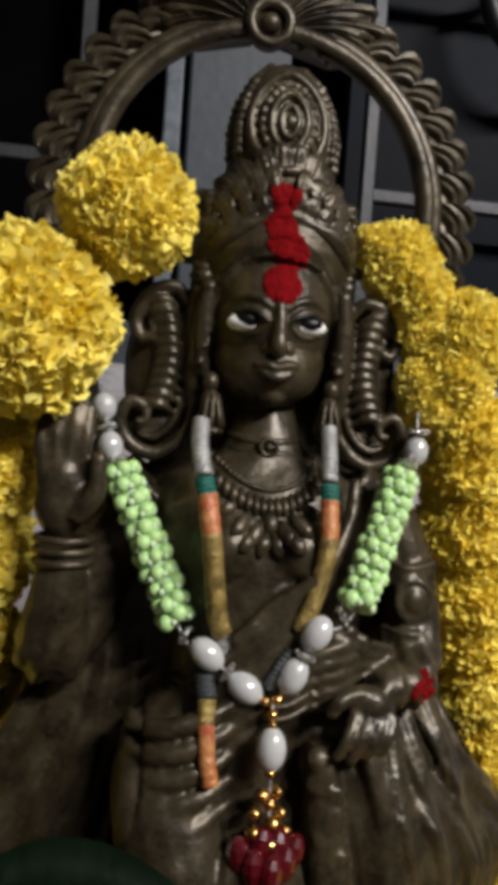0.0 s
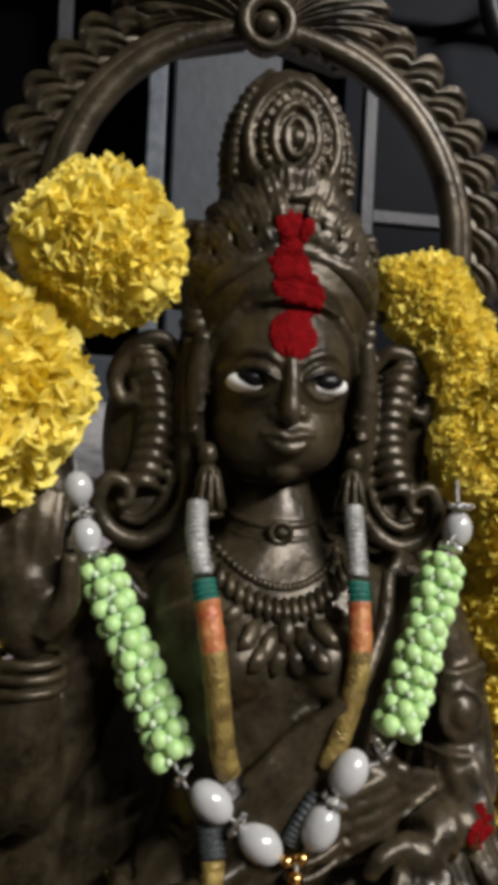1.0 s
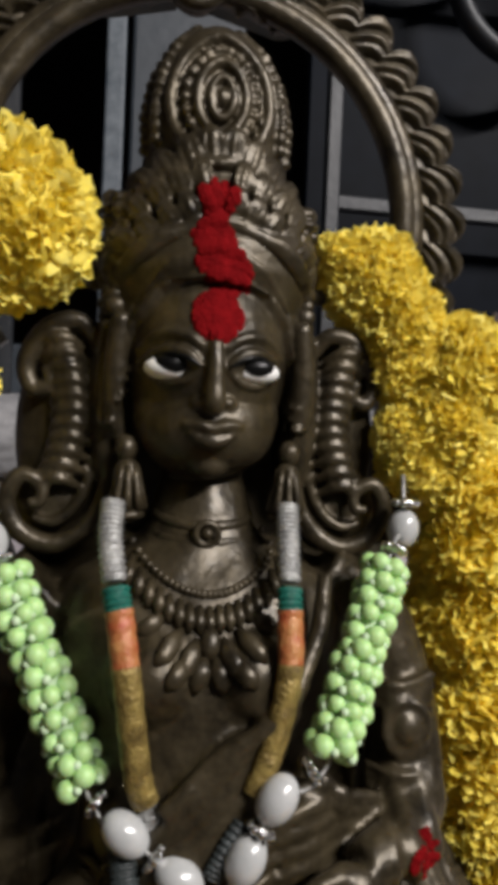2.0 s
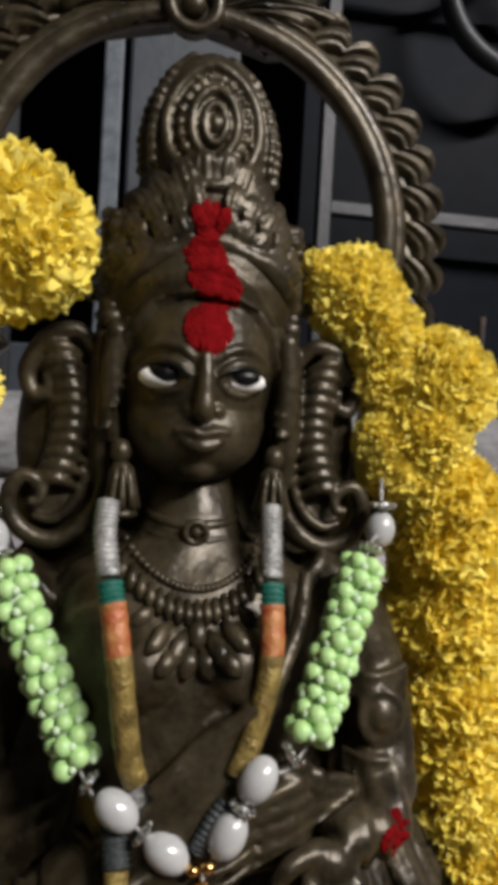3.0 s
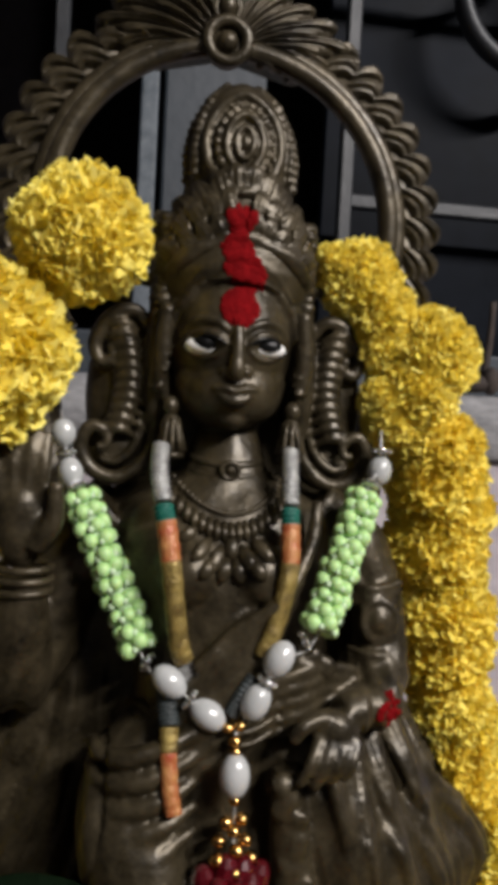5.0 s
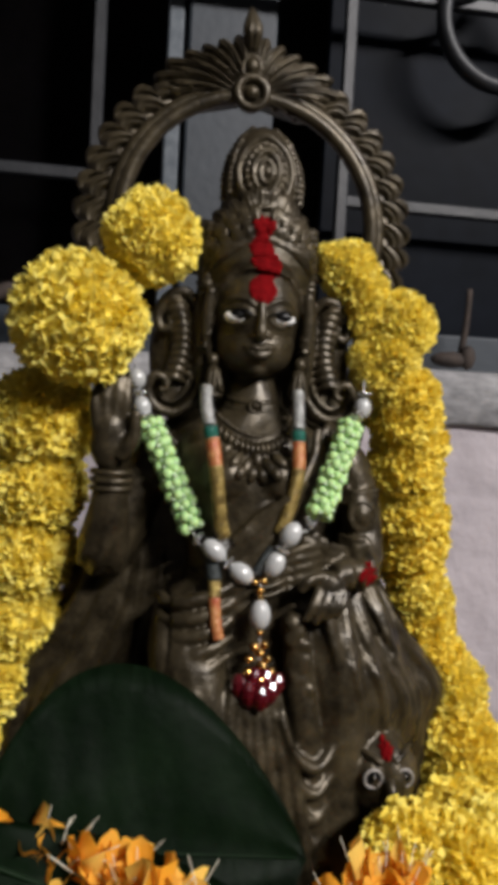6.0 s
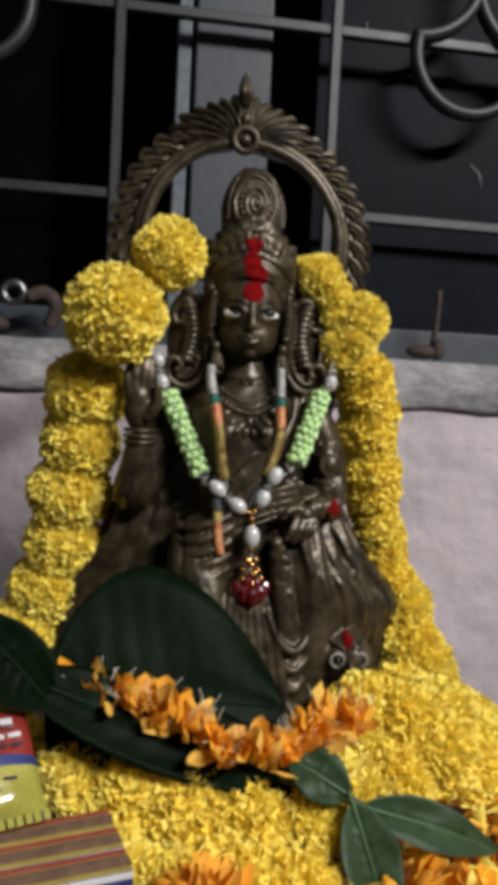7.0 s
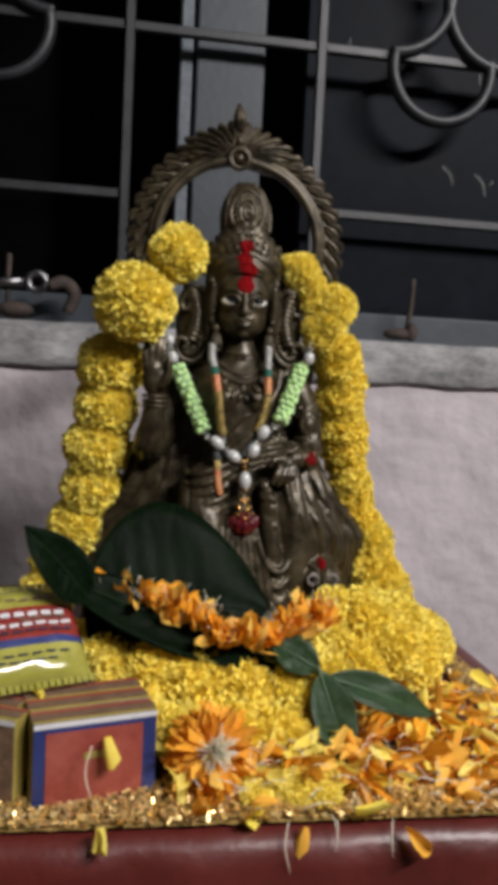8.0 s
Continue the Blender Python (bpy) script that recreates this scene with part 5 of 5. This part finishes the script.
def strap(bm, c, d, length, width, rr, mi=0):
    """One loose petal: a curled strap with a notched ruffled end."""
    d = Vector(d).normalized()
    q = Vector((0, 0, 1)).rotation_difference(d).to_matrix().to_4x4() @ Matrix.Rotation(rr.uniform(0, 6.28), 4, "Z")
    petal(bm, Matrix.Translation(c) @ q, length, width, rr.uniform(0.1, 0.6), rr.uniform(0.06, 0.16) * width, rr)


prr = random.Random(9)
for name, material, count, label in (("orange_petals", M_ORANGE, 520, "loose orange marigold petals scattered on the cloth"), ("yellow_petals", M_YELLOW, 190, "loose yellow marigold petals scattered on the cloth")):
    bm = bmesh.new()
    for _ in range(count):
        x = prr.uniform(-0.035, 0.158)
        y = -0.128 + 0.075 * prr.random() ** 1.1 - (0.012 if prr.random() < 0.12 else 0)
        if x > 0.10:
            y = prr.uniform(-0.130, -0.015)
        if x < 0.03 and y > -0.105 or x > 0.125 and y > -0.045:
            continue
        z = TOP + 0.002 + 0.016 * prr.random() ** 1.5 * (1 if y > -0.130 else 0.3)
        strap(bm, (x, y, z), (prr.gauss(0, 1), prr.gauss(-0.3, 1), abs(prr.gauss(0.15, 0.4))), prr.uniform(0.009, 0.017), prr.uniform(0.004, 0.0075), prr)
    single(name, bm, material, (0.06, -0.09, TOP), label, "petals", kind="stuff")
bm = bmesh.new()
for _ in range(260):
    x, y = prr.uniform(-0.03, 0.155), prr.uniform(-0.150, -0.05)
    if x < 0.03 and y > -0.11:
        continue
    c = Vector((x, y, TOP + 0.003 + prr.random() * 0.018))
    d = Vector((prr.gauss(0, 1), prr.gauss(0, 1), prr.gauss(0.1, 0.35))).normalized() * prr.uniform(0.003, 0.007)
    stube(bm, [c - d, c + Vector((0, 0, 0.0012)), c + d], [0.00012, 0.00024, 0.00012], 3, n=4)
single("floret_threads", bm, M_PALE, (0.06, -0.09, TOP), "thin pale dried floret threads among the petals", "petals", kind="stuff")

# orange blossoms lying along the big leaf
TUFT = []
for k in range(4):
    rr = random.Random(200 + k)
    bm = bmesh.new()
    for _ in range(9):
        strap(bm, (rr.gauss(0, 0.0022), rr.gauss(0, 0.0016), rr.uniform(-0.002, 0.002)), (rr.gauss(0, 0.6), rr.gauss(-0.2, 0.5), 1), rr.uniform(0.008, 0.014), rr.uniform(0.0045, 0.0075), rr)
    body_mesh = mesh_of("orange_tuft", bm, M_ORANGE)
    bm = bmesh.new()
    for _ in range(3):
        d = Vector((rr.gauss(0, 0.5), rr.gauss(-0.3, 0.4), 1)).normalized()
        stube(bm, [(0, 0, 0), d * 0.007, d * rr.uniform(0.012, 0.018) + Vector((0.001, 0, 0))], [0.0002, 0.0002, 0.0001], 3, n=4)
    TUFT.append((body_mesh, mesh_of("threads", bm, M_PALE)))
row = spline([(-0.070, -0.058, 0.8285), (-0.052, -0.066, 0.8275), (-0.034, -0.072, 0.8225), (-0.015, -0.078, 0.8170), (0.002, -0.080, 0.8135), (0.018, -0.076, 0.8165), (0.029, -0.070, 0.8205), (0.037, -0.062, 0.8205)], 4)
for i, p in enumerate(row):
    tuft = thing("orange_blossom", (p[0] + prr.gauss(0, 0.001), p[1] + prr.gauss(0, 0.002), p[2] + prr.gauss(0, 0.0015)), "torn orange marigold blossom lying on the dark leaf", "flower", "orange blossoms")
    tuft.rotation_euler = (prr.gauss(0.2, 0.35), prr.gauss(0, 0.5), prr.uniform(0, 6.28))
    for nm, me in zip(("petals", "threads"), TUFT[i % 4]):
        ob = new(nm, me)
        ob.parent = tuft

for x, y, z, d, L, material, label in ((-0.0660, -0.1290, 0.7920, (0.15, -0.35, -1), 0.013, M_AMBER, "yellow petal fallen over the matchbox's edge"), (-0.0780, -0.1150, 0.7985, (1, 0.3, 0.1), 0.014, M_ORANGE, "orange petal fallen on the matchboxes"), (-0.0930, -0.1080, 0.7990, (-0.6, 0.8, 0.3), 0.015, M_AMBER, "yellow petal fallen on the matchboxes"), (-0.0640, -0.1500, 0.7680, (0.3, -0.5, -1), 0.010, M_AMBER, "yellow petal hanging over the cloth's edge"), (0.0330, -0.1470, 0.7665, (1, -0.2, 0.1), 0.016, M_YELLOW, "pale yellow petal on the gold border"), (0.0520, -0.1510, 0.7640, (0.7, -0.2, -0.8), 0.014, M_ORANGE, "dry orange petal hanging over the cloth's edge"), (0.0120, -0.1500, 0.7650, (-0.4, -0.3, -1), 0.012, M_ORANGE, "orange petal hanging over the cloth's edge")):
    bm = bmesh.new()
    strap(bm, Vector((x, y, z)), d, L, 0.0062, prr)
    single("fallen_petal", bm, material, (x, y, z), label, "petal", "fallen petals")
for x, hang in ((-0.0705, 1.0), (0.0060, 0.8), (0.0255, 0.45), (0.0480, 0.6)):
    bm = bmesh.new()
    z0 = 0.7900 if x < -0.05 else 0.7660
    y0 = -0.1310 if x < -0.05 else -0.1480
    stube(bm, [(x, y0, z0), (x - 0.002 * hang, y0 - 0.004, z0 - 0.010 * hang), (x + 0.006 * (hang - 0.7), y0 - 0.005, z0 - 0.022 * hang)], [0.0002, 0.0003, 0.0001], 4, n=5)
    single("stray_thread", bm, M_PALE, (x, y0, z0), "pale dry floret thread hanging loose", "thread", "stray threads")

# open orange flower seen from its pale heart
C = Vector((-0.0215, -0.1180, 0.7800))
openf = thing("open_marigold", C, "open orange marigold with a pale thready heart", "flower")
ax = Vector((0.25, -0.9, 0.45)).normalized()
q = Vector((0, 0, 1)).rotation_difference(ax).to_matrix().to_4x4()
rr = random.Random(31)
for k in range(120):
    a = k * 2.4
    d = q @ (Vector((math.cos(a), math.sin(a), -0.55 + 1.05 * rr.random()))).normalized()
    bm = bmesh.new()
    strap(bm, C + d * 0.004, d, rr.uniform(0.010, 0.018), rr.uniform(0.0036, 0.0062), rr)
    part("petal", bm, M_ORANGE, openf)
bm = bmesh.new()
for k in range(130):
    d = (ax + Vector((rr.gauss(0, 0.62), rr.gauss(0, 0.4), rr.gauss(0, 0.62)))).normalized()
    stube(bm, [C + ax * 0.003, C + ax * 0.003 + d * 0.005, C + ax * 0.003 + d * rr.uniform(0.007, 0.012) + Vector((0, 0, rr.gauss(0, 0.0015)))], [0.0002, 0.0003, 0.00015], 3, n=4)
tagged(part("heart", bm, M_PALE, openf, "pale thready heart"), kind="stuff")

# ---- leaves ----


def leaf(name, base, tip, half, face, material, label, bend=0.0, cup=0.15, group="", skew=0.0, peak=0.42):
    """A blade with midrib and side veins between base and tip; face is the way it looks."""
    base, tip, face = Vector(base), Vector(tip), Vector(face).normalized()
    ax = (tip - base).normalized()
    L = (tip - base).length
    face = (face - ax * face.dot(ax)).normalized()
    side = ax.cross(face)
    ob = thing(name, base, label, "leaf", group)
    nu, nv = 12, 30
    bm = bmesh.new()
    g = []
    for j in range(nv + 1):
        v = j / nv
        w = half * (math.sin(math.pi * v ** (math.log(0.5) / math.log(peak))) ** 0.75) if 0 < v < 1 else 0.0004
        rowv = []
        for i in range(nu + 1):
            u = 2 * i / nu - 1
            vein = 0.0006 * math.sin(v * 60 + abs(u) * 7) * (1 - abs(u)) * min(1, w / 0.01) - 0.0012 * math.exp(-abs(u) * 14)
            h = bend * L * math.sin(math.pi * v) + cup * w * u * u + vein + 0.0015 * noise.noise((v * 4, u * 2, half * 100))
            rowv.append(bm.verts.new(base + ax * L * v + side * (u * w + skew * w) + face * h))
        g.append(rowv)
    for j in range(nv):
        for i in range(nu):
            bm.faces.new((g[j][i], g[j][i + 1], g[j + 1][i + 1], g[j + 1][i]))
    res = bmesh.ops.solidify(bm, geom=bm.faces[:], thickness=0.0004)
    part("blade", bm, material, ob)
    bm = bmesh.new()
    stube(bm, [base - ax * L * 0.10 - face * 0.0005, base, base + ax * L * 0.5 + face * (bend * L - 0.0009), base + ax * L * 0.97], [0.0009, 0.0009, 0.0006, 0.0003], 5, n=6)
    part("midrib", bm, material, ob)
    return ob


leaf("broad_leaf", (-0.080, -0.054, 0.830), (0.014, -0.046, 0.8185), 0.050, (0.05, -0.85, 0.45), M_LEAF, "broad dark green leaf standing against the statue's skirt", 0.02, 0.05, "", 0.0, 0.38)
leaf("long_leaf", (-0.088, -0.068, 0.8400), (0.0325, -0.080, 0.7990), 0.0150, (0.1, -0.75, 0.6), M_LEAF, "long dark green leaf lying under the orange blossoms", -0.03, 0.15)
leaf("curled_leaf", (-0.076, -0.070, 0.8300), (-0.1060, -0.076, 0.8660), 0.0120, (0.4, -0.85, 0.4), M_LEAF, "dark green leaf with its tip curled up beside the packet", 0.05, 0.2)
leaf("sprig_leaf", (0.0300, -0.0925, 0.8030), (0.0415, -0.1060, 0.7655), 0.0105, (0.1, -0.95, 0.35), M_SPRIG, "grey-green sprig leaf hanging over the petals", 0.04, 0.2, "sprig leaves")
leaf("sprig_leaf", (0.0345, -0.0910, 0.8010), (0.0895, -0.0840, 0.7790), 0.0085, (0.1, -0.8, 0.6), M_SPRIG, "grey-green sprig leaf reaching out over the petals", 0.05, 0.2, "sprig leaves")
leaf("sprig_leaf", (0.0310, -0.0880, 0.8030), (0.0090, -0.0800, 0.8140), 0.0095, (0.1, -0.8, 0.6), M_SPRIG, "grey-green sprig leaf under the orange blossoms", 0.05, 0.2, "sprig leaves", 0.0, 0.5)
bm = bmesh.new()
stube(bm, [(0.006, -0.079, 0.806), (0.022, -0.086, 0.803), (0.0305, -0.0915, 0.8035), (0.0360, -0.0905, 0.8005)], [0.0012, 0.0012, 0.0013, 0.0009], 5, n=8)
single("twig", bm, M_STEM, (0.0305, -0.0915, 0.8035), "thin green twig between the sprig leaves", "twig")

# ---- matchboxes and packet ----


def slab(bm, m, lo, hi, bevel=0.0006, mi=0):
    t = bmesh.new()
    box(t, lo, hi, bevel, mi=mi)
    bmesh.ops.transform(t, matrix=m, verts=t.verts)
    me = bpy.data.meshes.new("slab")
    t.to_mesh(me)
    t.free()
    bm.from_mesh(me)
    bpy.data.meshes.remove(me)


def matchbox(m, label, face_mat, edge_mat, w=0.050, h=0.0345, d=0.011):
    """A matchbox standing on its long edge: sleeve, label, border, striker."""
    ob = thing("matchbox", m.translation, label, "matchbox", "matchboxes")
    bm = bmesh.new()
    slab(bm, m, (-w / 2, 0, 0), (w / 2, d, h))
    part("sleeve", bm, M_CARD_YELLOW, ob, smooth=False)
    bm = bmesh.new()
    slab(bm, m, (-w / 2 + 0.0003, -0.0003, 0.0003), (w / 2 - 0.0003, -0.00002, h - 0.0003), 0)
    face = part("border", bm, edge_mat, ob, "printed border", smooth=False)
    bm = bmesh.new()
    slab(bm, m, (-w / 2 + 0.005, -0.0006, 0.001), (w / 2 - 0.006, -0.00032, h - 0.0045), 0)
    part("panel", bm, face_mat, face, "red printed label", smooth=False)
    bm = bmesh.new()
    slab(bm, m, (-w / 2 + 0.0003, -0.0006, h - 0.0024), (w / 2 - 0.0003, -0.00032, h - 0.0004), 0)
    part("rule", bm, M_CARD_WHITE, face, "white printed rule", smooth=False)
    bm = bmesh.new()
    slab(bm, m, (-w / 2 + 0.020, -0.0009, h * 0.52), (w / 2 - 0.021, -0.00062, h * 0.60), 0)
    part("print", bm, M_CARD_YELLOW, face, "worn pale print", smooth=False)
    bm = bmesh.new()
    slab(bm, m, (-w / 2, 0.0022, h), (w / 2, d - 0.0035, h + 0.00035), 0)
    part("striker", bm, M_CARD_BROWN, ob, "brown striking strip", smooth=False)
    bm = bmesh.new()
    slab(bm, m, (-w / 2, d - 0.0026, h), (w / 2, d - 0.0004, h + 0.00035), 0)
    part("stripe", bm, M_CARD_RED, ob, smooth=False)
    return ob


yaw = 15.0
for k in range(3):
    dx, dy = -math.sin(radians(yaw)) * 0.0114 * k, math.cos(radians(yaw)) * 0.0114 * k
    matchbox(pose(-0.0690 + dx, -0.1245 + dy, TOP + 0.0022 + (0.0005 if k else 0), 0, 0, yaw + 0.8 * k), "yellow matchbox with red and blue label on the gold border", M_CARD_RED, M_CARD_BLUE)
for k in range(2):
    matchbox(pose(-0.1235 - 0.002 * k, -0.1180 + 0.0114 * k, TOP + 0.0022, 0, 0, -22), "worn brown-edged matchbox standing beside the others", M_CARD_BROWN, M_CARD_BROWN)
bm = bmesh.new()
slab(bm, pose(-0.106, -0.078, TOP + 0.0012, 0, 0, 24), (-0.028, -0.02, 0), (0.028, 0.02, 0.034), 0.001)
single("navy_box", bm, M_CARD_NAVY, (-0.106, -0.078, TOP), "small dark navy cardboard box under the packet", "box", smooth=False)

packet = thing("snack_packet", (-0.110, -0.085, 0.815), "shiny yellow, red and blue pillow packet lying on a box", "packet")
PM = pose(-0.1120, -0.0900, 0.8190, 38, 0, 24)


def pillow(u0, u1, lift, material, name, label):
    bm = bmesh.new()
    nx, ny = 28, 20
    for sgn in (1, -1):
        g = []
        for j in range(ny + 1):
            rowv = []
            for i in range(nx + 1):
                x = 2 * i / nx - 1
                v = u0 + (u1 - u0) * j / ny
                puff = 0.0065 * (max(0, 1 - x ** 4) * max(0, 1 - v ** 4)) ** 0.6 + 0.0010 * noise.noise((x * 4, v * 4, sgn))
                rowv.append(bm.verts.new(PM @ Vector((x * 0.034, v * 0.024, sgn * (puff + lift)))))
            g.append(rowv)
        for j in range(ny):
            for i in range(nx):
                bm.faces.new((g[j][i], g[j][i + 1], g[j + 1][i + 1], g[j + 1][i]))
    part(name, bm, material, packet, label)


pillow(-1, -0.38, 0, M_FOIL_YELLOW, "lower_band", "yellow foil")
pillow(-0.38, -0.22, 0.0001, M_CARD_BLUE, "blue_band", "blue printed band")
pillow(-0.22, 0.45, 0, M_FOIL_RED, "middle_band", "red foil with pale print")
pillow(0.45, 1, 0, M_FOIL_YELLOW, "upper_band", "yellow foil")


def puffed(x, y):
    """Height of the packet's upper face at x, y of its own."""
    u, v = x / 0.034, y / 0.024
    return 0.0065 * (max(0, 1 - u ** 4) * max(0, 1 - v ** 4)) ** 0.6 + 0.0008


krng = random.Random(8)


def bars(name, material, label, rows):
    """Short printed bars that lie on the puffed foil: x0, x1, y, height."""
    bm = bmesh.new()
    for x0, x1, y, h in rows:
        n = max(1, int((x1 - x0) / 0.0055))
        for k in range(n):
            x = x0 + (x1 - x0) * (k + 0.5) / n
            slab(bm, PM @ pose(x, y + krng.uniform(-0.0003, 0.0003), puffed(x, y), 0, 0, krng.uniform(-9, 9)), (-0.0021, -h / 2, 0), (0.0021, h / 2, 0.0002), 0)
    part(name, bm, material, packet, label, smooth=False)


bars("pale_print", M_CARD_WHITE, "pale print", ((-0.026, 0.028, 0.0065, 0.0022), (-0.028, 0.030, 0.0010, 0.0016)))
bars("navy_print", M_CARD_NAVY, "dark blue print", ((-0.026, 0.030, -0.0022, 0.0012), (-0.022, 0.026, -0.0135, 0.0010), (-0.024, 0.020, -0.0165, 0.0008)))
bars("brown_print", M_CARD_BROWN, "brown print", ((-0.028, 0.000, 0.0095, 0.0012), (0.006, 0.028, 0.0040, 0.0010), (-0.016, 0.026, 0.0145, 0.0010)))
bm = bmesh.new()
tube(bm, [PM @ Vector((-0.012 + 0.010 * math.cos(q), 0.0145 + 0.0055 * math.sin(q), puffed(-0.012, 0.0145) - 0.0006)) for q in np.linspace(0, 6.283, 28)], 0.0008, n=6, cap=False)
part("printed_oval", bm, M_CARD_BROWN, packet, "brown printed oval")
for v in (-1, 1):
    bm = bmesh.new()
    for k in range(24):
        x = -0.0335 + 0.067 * k / 23
        slab(bm, PM @ pose(x, v * 0.0252, 0.0), (-0.0011, -0.0018, -0.0002), (0.0011, 0.0018, 0.0003 + 0.0003 * (k % 2)), 0)
    part("crimped_seam", bm, M_FOIL_YELLOW, packet, "crimped foil seam", smooth=False)
